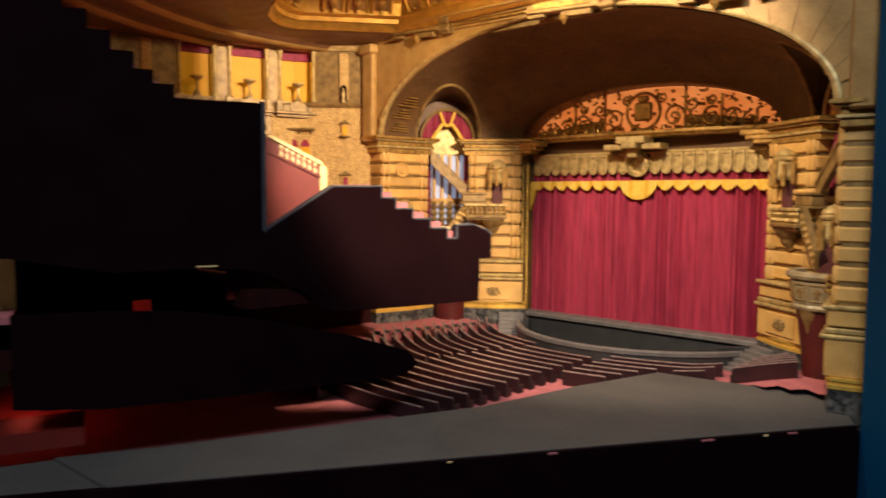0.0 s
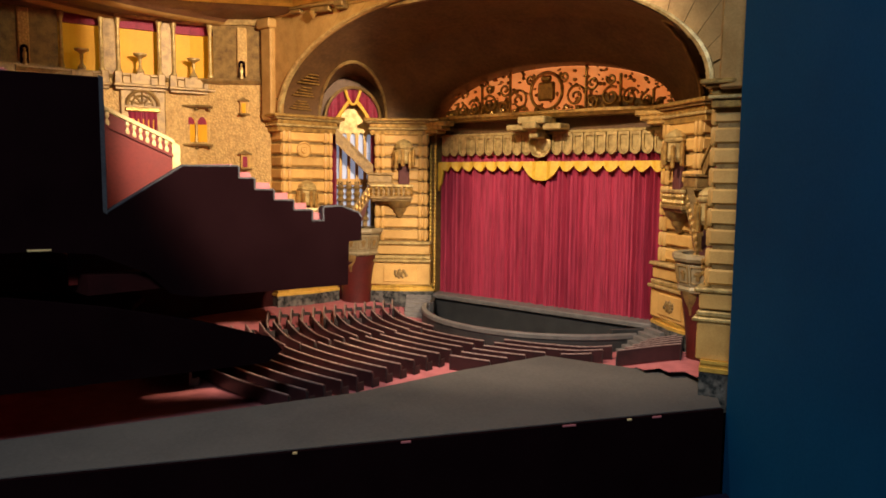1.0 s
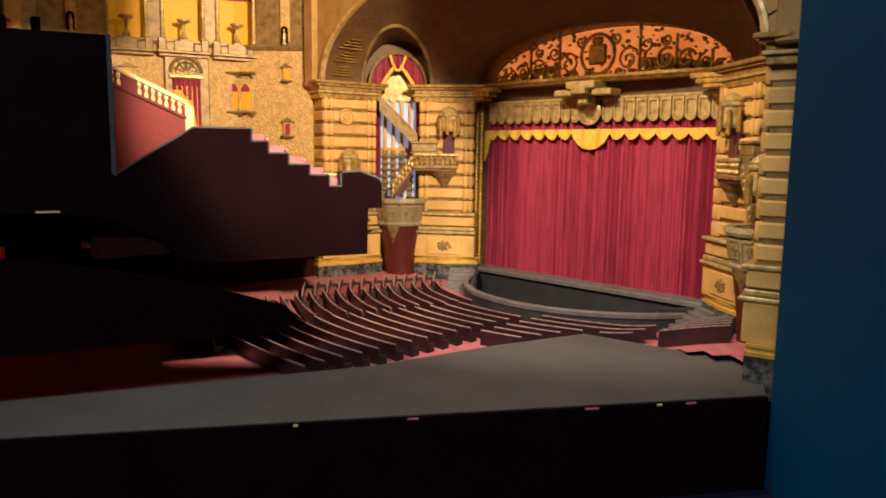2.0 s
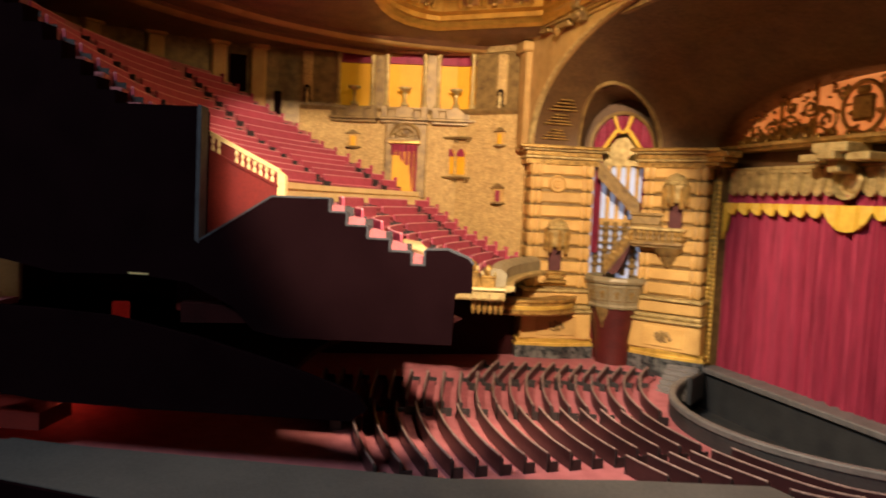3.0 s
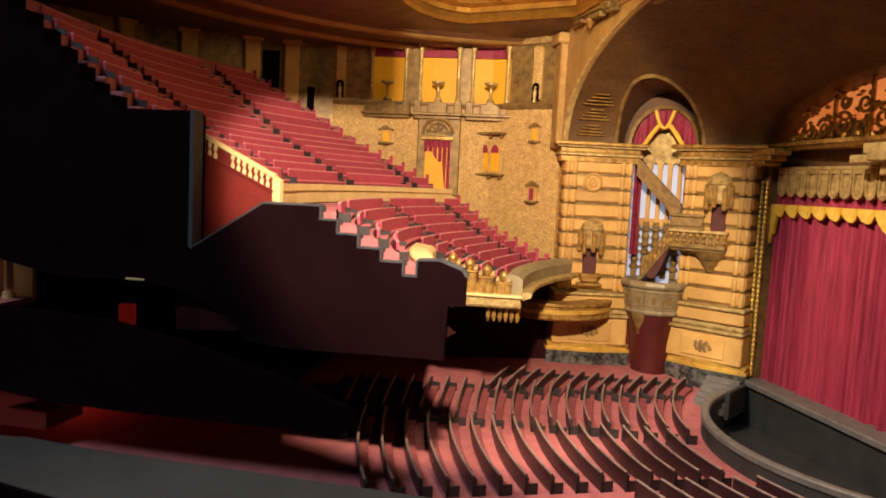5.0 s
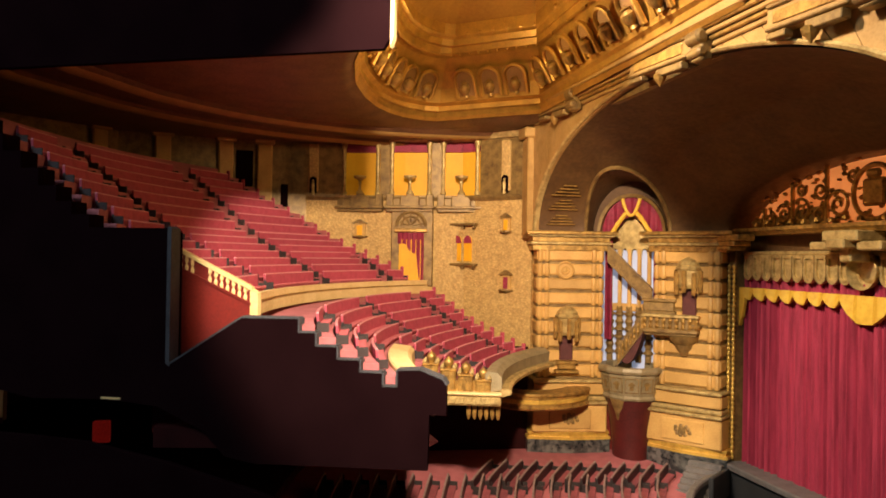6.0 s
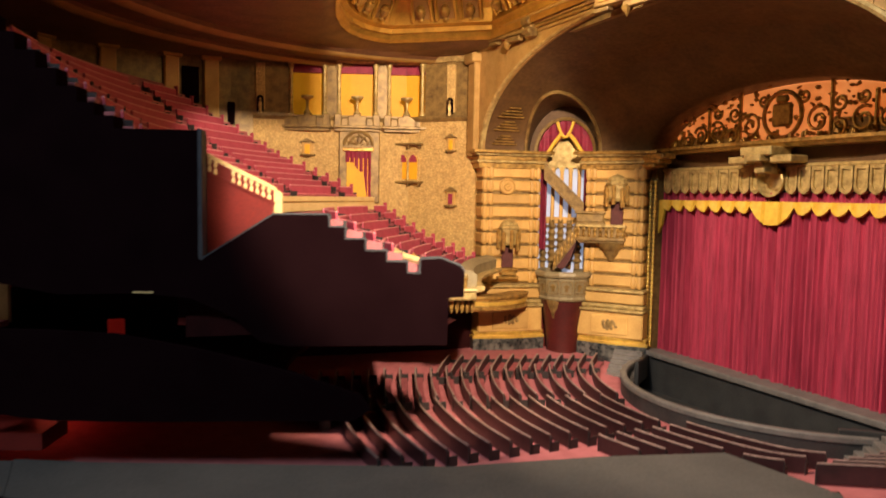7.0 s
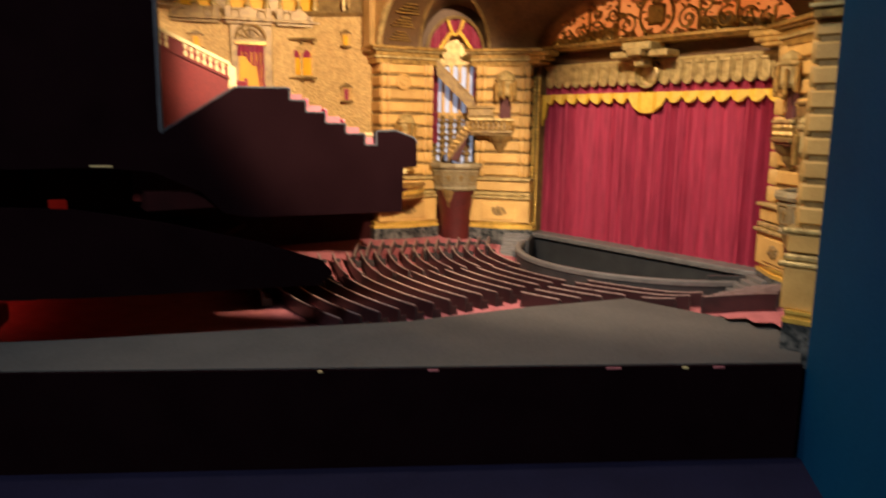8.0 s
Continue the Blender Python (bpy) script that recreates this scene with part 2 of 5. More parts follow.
RED_GLOW = glow("red_lit_panel", (0.55, 0.02, 0.012), 0.12)
# Darker copy of the dome amber that paints the shade of its niches.
DOME_SHADE = material("shaded_amber_niche", (0.30, 0.15, 0.045), (0.20, 0.10, 0.03), 0.5, 0.2, 30, 300, 0.15)
DOME_CROWN = material("deep_amber_crown_paint", (0.36, 0.17, 0.025), (0.27, 0.12, 0.018), 0.5, 0.2, 8, 120, 0.08)
DOME_GOLD = material("amber_dome_gilding", (0.54, 0.29, 0.05), (0.34, 0.17, 0.03), 0.36, 0.5, 30, 300, 0.15)
# Red for surfaces under the balcony, with the shade there put into it.
SHADE_RED = material("shaded_red_paint", (0.022, 0.003, 0.003), (0.014, 0.002, 0.002), 0.8, 0, 20, 200, 0.03, gloss=0.1)
ARCH_GOLD = material("dull_gold_arch_paint", (0.44, 0.265, 0.085), (0.32, 0.18, 0.05), 0.5, 0.15, 25, 300, 0.12, vary=0.08)
# Paler than the backrest plush: light from above is put into the colour.
CUSHION = material("top_lit_rose_cushion", (0.55, 0.14, 0.165), (0.42, 0.095, 0.115), 0.75, 0, 60, 700, 0.15, vary=0.12)
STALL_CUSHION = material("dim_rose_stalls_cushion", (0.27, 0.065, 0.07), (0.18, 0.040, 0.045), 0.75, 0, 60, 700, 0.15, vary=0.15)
STALL_EDGE = material("pale_brown_seat_edge", (0.30, 0.21, 0.18), (0.16, 0.09, 0.08), 0.45, 0, 90, 500, 0.05)

# ---- exhibit surroundings ----
FRONT0, FRONT1 = (0.745, -0.528), (-0.52, -2.46)
# Black floor, ceiling and four walls: an unseen box added to block outside light.
bm = bmesh.new()
box(bm, (0, 0, -1.05), (12, 12, 0.1))
solid("floor", bm, ROOM, "unseen black floor added to shut out light", "floor", "structure")
bm = bmesh.new()
box(bm, (0, 0, 3.05), (12, 12, 0.1))
solid("ceiling", bm, ROOM, "unseen black ceiling added to shut out light", "ceiling", "structure")
for nm, c, s in (("wall_north", (0, 5.9, 1), (12, 0.2, 4)), ("wall_south", (0, -5.9, 1), (12, 0.2, 4)), ("wall_east", (5.9, 0, 1), (0.2, 12, 4)), ("wall_west", (-5.9, 0, 1), (0.2, 12, 4))):
    bm = bmesh.new()
    box(bm, c, s)
    solid(nm, bm, ROOM, "unseen black wall added to shut out light", "wall", "structure")
m, ln = on_face((0.752, -0.523), (1.123, -0.969))
bm = bmesh.new()
box(bm, (ln / 2, 0.1, 0.5), (ln, 0.2, 2.2), m, 0.004)
solid("wall_blue", bm, BLUE, "deep blue painted side wall of the viewing window", "wall", "structure")
m, ln = on_face(FRONT1, FRONT0)
bm = bmesh.new()
box(bm, (ln / 2, -0.42, -0.235), (ln + 0.6, 0.80, 0.06), m, 0.004)
solid("window_sill", bm, NAVY, "dark navy painted sill of the viewing window", "sill", "structure")

# ---- cut base of the model ----
base = group_thing("model_base", (0.3, -1.0, -0.30), "grey topped base slab of the cut theatre model", "model base", kind="structure")
SLAB_TOP = [FRONT0, (0.66, -0.345), (0.275, -0.40), (0.204, -0.644), (0.150, -0.93), (-0.10, -1.52), (-0.17, -1.655), (0.012, -1.648)]
bm = bmesh.new()
prism(bm, SLAB_TOP[::1], -0.062, -0.042)
bmesh.ops.recalc_face_normals(bm, faces=bm.faces)
part("slab", bm, SLAB, base, "smooth grey painted slab")
bm = bmesh.new()
prism(bm, [(0.010, -1.650), (-0.172, -1.657), (-0.42, -2.30), (-0.42, -2.30 - 0.06)], -0.066, -0.046)
bmesh.ops.recalc_face_normals(bm, faces=bm.faces)
part("slab", bm, SLAB, base)
m, ln = on_face(FRONT1, FRONT0)
bm = bmesh.new()
box(bm, (ln / 2, -0.002, -0.1440), (ln, 0.012, 0.200), m)
part("front_panel", bm, SECTION, base, "black front board with chipped pink paint")

for x, w, mt in ((0.40, 0.018, CARPET), (0.565, 0.026, CARPET), (0.632, 0.010, CREAM), (0.664, 0.020, CARPET), (0.30, 0.008, CREAM)):
    d = (Vector((x, -0.528 + (x - 0.745) * 1.527)) - Vector(FRONT1)).length
    bm = bmesh.new()
    box(bm, (d, -0.0082, -0.0462), (w, 0.003, 0.0042), m, 0.001)
    part("paint_chip", bm, mt, base, "chipped paint patch")

# ---- main floor ----
def floor_z(x, y):
    u = min(1.0, max(0.0, (abs(x) - 0.30) / 0.30))
    return -0.070 + 0.042 * u * u * (3 - 2 * u)


PITC = (-0.01, 0.11)


def slab_edge(y):
    pts = ((-0.40, 0.275), (-0.644, 0.204), (-0.93, 0.150), (-1.52, -0.10), (-2.0, -0.3))
    for (y0, x0), (y1, x1) in zip(pts, pts[1:]):
        if y >= y1:
            return x0 + (x1 - x0) * (y - y0) / (y1 - y0)
    return -0.3


def in_slab(x, y):
    return y < -0.42 + 0.12 * max(0.0, x - 0.27) and x > slab_edge(y) + 0.025


bm = bmesh.new()
rings = []
for i in range(34):
    r = 0.425 + i * 0.045
    rings.append([(x, y, floor_z(x, y)) for x, y in arc(*PITC, r, -88, 88, 64)])
loft(bm, rings)
edge_n = Vector((FRONT0[1] - FRONT1[1], FRONT1[0] - FRONT0[0])).normalized()
bmesh.ops.delete(bm, geom=[f for f in bm.faces if (f.calc_center_median().xy - Vector(FRONT0)).dot(edge_n) > -0.08 or f.calc_center_median().y < -2.0 or in_slab(*f.calc_center_median().xy)], context="FACES")
solid("floor_carpet", bm, CARPET, "pink painted carpet floor of the model stalls", "floor", "structure")

# ---- orchestra pit and stage ----
pit = group_thing("orchestra_pit", (0, -0.15, -0.12), "charcoal orchestra pit with a grey curved coping", "orchestra pit", kind="structure")
PIT_PATH = arc(*PITC, 0.43, -62, 62, 32)
bm = bmesh.new()
sweep(bm, PIT_PATH, [(0.0, -0.12), (0.012, -0.12), (0.012, -0.034), (0.0, -0.034)])
part("pit_wall", bm, PIT, pit)
bm = bmesh.new()
sweep(bm, PIT_PATH, [(-0.003, -0.034), (0.015, -0.034), (0.015, -0.024), (0.012, -0.021), (0.0, -0.021), (-0.003, -0.024)])
part("coping", bm, PIT_RIM, pit, "worn grey coping")
bm = bmesh.new()
box(bm, (0, -0.15, -0.118), (0.86, 0.36, 0.006))
part("pit_floor", bm, PIT, pit)
stage = group_thing("stage", (0, 0.1, -0.12), "grey edged stage floor before the curtain", "stage", kind="structure")
bm = bmesh.new()
box(bm, (0, 0.085, -0.008), (0.90, 0.27, 0.016), None, 0.003)
part("stage_floor", bm, PIT_RIM, stage)
bm = bmesh.new()
box(bm, (0, 0.075, -0.07), (0.88, 0.23, 0.10))
part("stage_front", bm, PIT, stage)


def stage_steps(side):
    SIDE[0] = side
    st = group_thing("stage_steps", (-0.44, -0.11, -0.07), "grey painted steps beside the orchestra pit", "steps", "stage steps")
    m, ln = on_face((-0.385, -0.055), (-0.47, -0.12))
    for i in range(6):
        bm = bmesh.new()
        zt = -0.004 - 0.011 * i
        box(bm, (0.05, 0.008 + 0.017 * i, (zt - 0.075) / 2), (0.085, 0.0175, zt + 0.075), m, 0.001)
        part("step", bm, PIT_RIM, st)
    bm = bmesh.new()
    box(bm, (0.0, 0.05, -0.045), (0.012, 0.12, 0.07), m, 0.002)
    part("cheek_wall", bm, PIT, st, "charcoal cheek wall")
    SIDE[0] = 1


stage_steps(1)
stage_steps(-1)

# ---- stage curtain ----
curtain = group_thing("stage_curtain", (0, 0.0, 0.0), "crimson pleated stage curtain with gold scalloped border", "curtain")
bm = bmesh.new()
n = 520
cols = []
rnd = random.Random(4)
ph = 0.0
for i in range(n + 1):
    x = -0.415 + 0.83 * i / n
    ph += 0.42 + 0.22 * math.sin(i * 0.043) + 0.14 * math.sin(i * 0.171 + 1.0) + rnd.uniform(-0.20, 0.20)
    d = (0.0056 + 0.0036 * math.sin(i * 0.027 + 0.6)) * math.sin(ph) + 0.0016 * math.sin(i * 1.31)
    cols.append((x, d))
loft(bm, [[(x, 0.012 + d * (1.0 + 0.25 * (0.47 - z) / 0.47), z) for x, d in cols] for z in (0.0, 0.16, 0.32, 0.47)])
part("cloth", bm, CURTAIN, curtain, "crimson pleated cloth", smooth=True)


def scallops(x0, x1, count, top, low, bump_fn=None, n=8):
    pts = []
    for k in range(count):
        for j in range(n + (k == count - 1)):
            u = j / n
            x = x0 + (x1 - x0) * (k + u) / count
            pts.append((x, low + (top - low) * (1 - math.sin(math.pi * u))))
    return pts


bm = bmesh.new()
edge = scallops(-0.40, -0.065, 7, 0.434, 0.416) + [(-0.058, 0.424), (-0.048, 0.408), (-0.035, 0.397), (-0.018, 0.390), (0.0, 0.388), (0.018, 0.390), (0.035, 0.397), (0.048, 0.408), (0.058, 0.424)] + scallops(0.065, 0.40, 7, 0.434, 0.416)
rows = [[(x, -0.004 + 0.004 * math.sin(x * 130), zt) for x, z in edge] for zt in (0.447,)] + [[(x, -0.007 + 0.003 * math.sin(x * 130), z) for x, z in edge]] + [[(x, 0.0, z - 0.001) for x, z in edge]]
loft(bm, rows)
part("scalloped_border", bm, FRINGE, curtain, "golden yellow scalloped border")
for sx in (-1, 1):
    bm = bmesh.new()
    pts = [(0.395, 0.446), (0.412, 0.446), (0.412, 0.345), (0.406, 0.35), (0.402, 0.365), (0.396, 0.372), (0.393, 0.39), (0.388, 0.41)]
    v0 = [bm.verts.new((x * sx, -0.008, z)) for x, z in pts]
    v1 = [bm.verts.new((x * sx, 0.0, z)) for x, z in pts]
    bm.faces.new(v0)
    for i in range(len(pts)):
        bm.faces.new((v0[i], v0[i - 1], v1[i - 1], v1[i]))
    bmesh.ops.recalc_face_normals(bm, faces=bm.faces)
    part("side_tail", bm, FRINGE, curtain, "golden yellow side tail")

# ---- proscenium front over the curtain ----
pros = group_thing("proscenium_front", (0, 0.03, 0.45), "carved gold proscenium front with hanging lambrequin tabs", "proscenium", kind="structure")
bm = bmesh.new()
box(bm, (0, 0.035, 0.545), (0.86, 0.02, 0.10))
part("frieze", bm, VAULT, pros, "dark recessed frieze")
bm = bmesh.new()
box(bm, (0, 0.014, 0.534), (0.82, 0.034, 0.010), None, 0.003)
part("top_moulding", bm, GOLD_PALE, pros)
for k in range(22):
    x = -0.396 + 0.792 * (k + 0.5) / 22
    if abs(x) < 0.05:
        continue
    w = 0.0165
    bm = bmesh.new()
    out = [(-w, 0.530), (-w, 0.482), (-w * 0.85, 0.474), (-w * 0.4, 0.468), (0, 0.466), (w * 0.4, 0.468), (w * 0.85, 0.474), (w, 0.482), (w, 0.530)]
    inn = [(px * 0.62, 0.500 + (pz - 0.500) * 0.72) for px, pz in out]
    loft(bm, [[(x + px, y, pz) for px, pz in ring] for ring, y in ((out, 0.006), (out, -0.006), (inn, -0.0065), (inn, -0.002))], closed=True, caps=True)
    part("lambrequin_tab", bm, GOLD_PALE, pros)
bm = bmesh.new()
lathe(bm, [(0.0, -0.006), (0.020, -0.006), (0.026, -0.010), (0.034, -0.008), (0.038, 0.0), (0.040, 0.012)][::-1], 24, Matrix.Translation((0, -0.004, 0.498)) @ pose(0, 0, 0, 90))
part("centre_roundel", bm, GOLD_PALE, pros, "carved gold roundel")
bm = bmesh.new()
for c, s in (((0, -0.035, 0.568), (0.095, 0.07, 0.022)), ((0, -0.045, 0.552), (0.05, 0.07, 0.02)), ((-0.065, -0.03, 0.548), (0.06, 0.06, 0.018)), ((0.065, -0.03, 0.548), (0.06, 0.06, 0.018)), ((0, -0.03, 0.530), (0.03, 0.05, 0.03))):
    box(bm, c, s, None, 0.003)
part("key_block", bm, GOLD_PALE, pros, "stepped gold key block")
bm = bmesh.new()
SHELF = [(-0.43, -0.005), (-0.22, -0.025), (0, -0.032), (0.22, -0.025), (0.43, -0.005)]
sweep(bm, SHELF, [(-0.06, 0.578), (0.0, 0.578), (0.006, 0.584), (0.012, 0.588), (0.012, 0.596), (-0.06, 0.596)])
part("shelf", bm, GOLD, pros, "gold lunette shelf")
for sx in (-1, 1):
    bm = bmesh.new()
    for i, (a, b, zz, hh) in enumerate(((0.42, 0.33, 0.572, 0.016), (0.42, 0.345, 0.558, 0.014), (0.42, 0.365, 0.546, 0.012))):
        box(bm, (sx * (a + b) / 2, -0.045, zz), (a - b, 0.05, hh), None, 0.003)
    part("corner_bracket", bm, GOLD, pros)

for sx in (-1, 1):
    bm = bmesh.new()
    box(bm, (sx * 0.424, 0.005, 0.28), (0.030, 0.05, 0.58), None, 0.003)
    part("frame_jamb", bm, STONE_DARK, pros)
    for dx in (0.0, 0.020):
        bm = bmesh.new()
        prof = []
        for k in range(40):
            zb = 0.005 + 0.0125 * k
            prof += [(0.0022, zb), (0.0048, zb + 0.004), (0.0048, zb + 0.008), (0.0022, zb + 0.0118)]
        lathe(bm, prof, 8, Matrix.Translation((sx * (0.408 + dx), -0.024, 0)))
        part("beaded_rod", bm, GOLD_BRIGHT, pros, "gilt beaded rod", smooth=True)

# orange lunette with its scroll grille
lun = group_thing("lunette", (0, 0.03, 0.59), "backlit orange lunette behind a gilded scroll grille", "lunette", kind="structure")
bm = bmesh.new()
fan = [(0.43 * math.cos(math.pi * i / 40), 0.05, 0.585 + 0.16 * math.sin(math.pi * i / 40)) for i in range(41)]
bm.faces.new([bm.verts.new(p) for p in fan][::-1])
part("backlit_screen", bm, LUNETTE, lun, "glowing orange screen")


def scroll(cx, cz, r, turns, start, flip, n=26):
    return [(cx + flip * r * (1 - 0.82 * i / n) * math.cos(start + turns * 2 * math.pi * i / n), 0.018, cz + r * (1 - 0.82 * i / n) * math.sin(start + turns * 2 * math.pi * i / n)) for i in range(n + 1)]


for sx in (-1, 1):
    for cx, cz, r, st in ((0.10, 0.640, 0.034, 0.5), (0.155, 0.675, 0.024, 2.0), (0.155, 0.622, 0.022, 3.5), (0.215, 0.632, 0.030, 1.0), (0.215, 0.682, 0.016, 2.6), (0.275, 0.628, 0.026, 0.3), (0.325, 0.618, 0.020, 1.6), (0.06, 0.700, 0.018, 2.2), (0.365, 0.608, 0.012, 0.5)):
        bm = bmesh.new()
        tube(bm, scroll(sx * cx, cz, r, 1.5, st, sx), 0.0042, 6)
        part("scroll", bm, GOLD, lun)
    for x, h in ((0.135, 0.135), (0.245, 0.10), (0.345, 0.05)):
        bm = bmesh.new()
        box(bm, (sx * x, 0.018, 0.596 + h / 2), (0.008, 0.010, h), None, 0.002)
        part("upright", bm, GOLD, lun)
    bm = bmesh.new()
    for k in range(9):
        lathe(bm, [(0.0, 0.012), (0.008, 0.009), (0.010, 0.0)], 8, Matrix.Translation((sx * (0.03 + 0.042 * k), 0.012, 0.602 + 0.004 * (k % 2))))
    part("leaf_cresting", bm, GOLD, lun)
rnd = random.Random(11)
bm = bmesh.new()
for k in range(330):
    x = rnd.uniform(-0.40, 0.40)
    lim = 0.150 * math.sqrt(max(0.0, 1 - (x / 0.425) ** 2))
    zz = 0.596 + lim * rnd.random() ** 1.7
    if abs(x) < 0.03 and zz > 0.69:
        continue
    r = rnd.uniform(0.004, 0.0085)
    lathe(bm, [(0.0, r * 0.9), (r * 0.7, r * 0.5), (r, 0.0), (r * 0.8, -r * 0.4)], 6, Matrix.Translation((x, 0.022, zz)) @ pose(0, 0, 0, 90, rnd.uniform(-40, 40), rnd.uniform(0, 60)) @ Matrix.Diagonal((1.0, rnd.uniform(0.45, 1.0), 1.0, 1)))
part("leaf_relief", bm, GOLD, lun, "gilt leaf relief")
for sx in (-1, 1):
    bm = bmesh.new()
    pts = [(sx * (0.14 + 0.25 * i / 12), 0.024, 0.596 + 0.045 * (1 - (i / 12) ** 2)) for i in range(13)]
    loft(bm, [[(x, y, z) for x, _, z in pts] + [(pts[-1][0], y, 0.594), (pts[0][0], y, 0.594)] for y in (0.020, 0.030)], closed=True, caps=True)
    bmesh.ops.recalc_face_normals(bm, faces=bm.faces)
    part("base_relief", bm, STONE_DARK, lun)
bm = bmesh.new()
box(bm, (0, 0.016, 0.660), (0.062, 0.012, 0.058), None, 0.006)
box(bm, (0, 0.014, 0.698), (0.04, 0.012, 0.02), None, 0.006)
part("shield", bm, GOLD, lun, "gold heraldic shield plate")
bm = bmesh.new()
tube(bm, [(0.056 * math.cos(t), 0.016, 0.660 + 0.056 * math.sin(t)) for t in (2 * math.pi * k / 28 for k in range(29))], 0.006, 6)
part("wreath", bm, GOLD, lun)

# ---- vault and great arch ----
ARCH = ((0.665, -0.462, 0.590, 0.279), (0.662, -0.36, 0.588, 0.272), (0.640, -0.265, 0.588, 0.258), (0.60, -0.20, 0.588, 0.245), (0.545, -0.14, 0.588, 0.21), (0.48, -0.09, 0.588, 0.18), (0.425, -0.03, 0.588, 0.150), (0.420, 0.045, 0.588, 0.148))


def lean(x, y):
    """The great arch of the model sits slightly out of level."""
    return -0.020 * x * min(1.0, max(0.0, -y / 0.46))


def arch_ring(a, y, z, b, n=48, lo=0.0, hi=math.pi):
    pts = []
    for i in range(n + 1):
        t = lo + (hi - lo) * i / n
        pts.append((-a * math.cos(t), y, z + b * math.sin(t) + lean(-a * math.cos(t), y) * math.sin(t)))
    return pts


IN0, IN1 = (-0.412, -0.052), (-0.562, -0.165)
OUT0, OUT1 = (-0.655, -0.268), (-0.690, -0.460)
BAY, BAY_W = on_face(IN1, OUT0)
BAY_INV = BAY.inverted()
bm = bmesh.new()
rings = []
for r0, r1 in zip(ARCH, ARCH[1:]):
    for i in range(6):
        u = i / 6
        rings.append(arch_ring(*[a + (b - a) * u for a, b in zip(r0, r1)], 180))
rings.append(arch_ring(*ARCH[-1], 180))
loft(bm, rings)


MOUTH = (0.50, 0.80, 0.165)


def vault_depth(x, z):
    """How far out of the bay face the vault surface stands at a place of that face."""
    for i in range(140):
        y = -0.10 + 0.0025 * i
        p = BAY @ Vector((x, y, z))
        for r0, r1 in zip(ARCH, ARCH[1:]):
            if r0[1] <= p.y <= r1[1]:
                u = (p.y - r0[1]) / (r1[1] - r0[1])
                a, zs, b = [r0[k] + (r1[k] - r0[k]) * u for k in (0, 2, 3)]
                if (p.x / a) ** 2 + (max(0.0, z - zs) / b) ** 2 < 1.0:
                    return y
    return 0.03


def in_bay(c):
    q = BAY_INV @ Vector((-abs(c.x), c.y, c.z))
    e = (q.x / BAY_W - MOUTH[0]) / (MOUTH[1] * 0.97)
    return abs(e) < 1 and q.z < 0.588 + MOUTH[2] * 0.97 * math.sqrt(1 - e * e) and abs(q.y) < 0.22


bmesh.ops.delete(bm, geom=[f for f in bm.faces if in_bay(f.calc_center_median())], context="FACES")
vault = solid("ceiling_vault", bm, VAULT, "dark brown ribbed vault over the proscenium", "vault", "structure", smooth=True)
for side in (-1, 1):
    for k, (t, y) in enumerate(((0.07, -0.40), (0.22, -0.40), (0.36, -0.40))):
        a, _, zs, b = [p + (q - p) * 0.6 for p, q in zip(ARCH[0], ARCH[1])]
        x, z = -side * a * math.cos(t), zs + b * math.sin(t)
        up = Vector((side * math.cos(t) * b, 0, -a * math.sin(t) * 1.0)).normalized()
        bm = bmesh.new()
        for j, wd in enumerate((0.085, 0.068, 0.052, 0.036)):
            zz = z + 0.008 * j
            tt = math.asin(min(1, (zz - zs) / b))
            box(bm, (-side * (a * math.cos(tt) - 0.003), y, zz), (0.010, wd, 0.0035), None, 0.001)
        solid("vault_bracket", bm, GOLD, "stack of thin gilt bars on the vault flank", "ornament", group="vault ornaments")
arch = group_thing("great_arch", (0, -0.47, 0.6), "gilded great arch of tapered blocks before the vault", "arch", kind="structure")
a0, b0 = 0.668, 0.282
OUTER = []
for i in range(31):
    t = math.pi * i / 30
    ux, uz = -math.cos(t), math.sin(t)
    k = min(0.765 / max(1e-6, abs(ux)), 0.362 / max(1e-6, uz), 0.79)
    if abs(ux) * k > 0.765:
        k = 0.765 / abs(ux)
    OUTER.append((ux * k, 0.590 + min(0.362, uz * k)))
for i in range(30):
    t0, t1 = math.pi * (i + 0.02) / 30, math.pi * (i + 0.98) / 30
    q = [(-a0 * math.cos(t0), 0.590 + b0 * math.sin(t0)), (-a0 * math.cos(t1), 0.590 + b0 * math.sin(t1)), OUTER[i + 1], OUTER[i]]
    bm = bmesh.new()
    loft(bm, [[(x, y, z + lean(x, -0.46) * (0.5 if z > 0.62 else 0)) for x, z in q] for y in (-0.440, -0.468)], closed=True, caps=True)
    bmesh.ops.recalc_face_normals(bm, faces=bm.faces)
    part("arch_block", bm, ARCH_GOLD, arch)
bm = bmesh.new()
loft(bm, [[(x * s, y, 0.590 + (z - 0.590) * s) for x, y, z in arch_ring(0.668, yy, 0.590, 0.282)] for s, yy in ((1.0, -0.455), (1.0, -0.474), (1.012, -0.477), (1.022, -0.474), (1.022, -0.455))])
part("arch_moulding", bm, GOLD_PALE, arch, smooth=True)
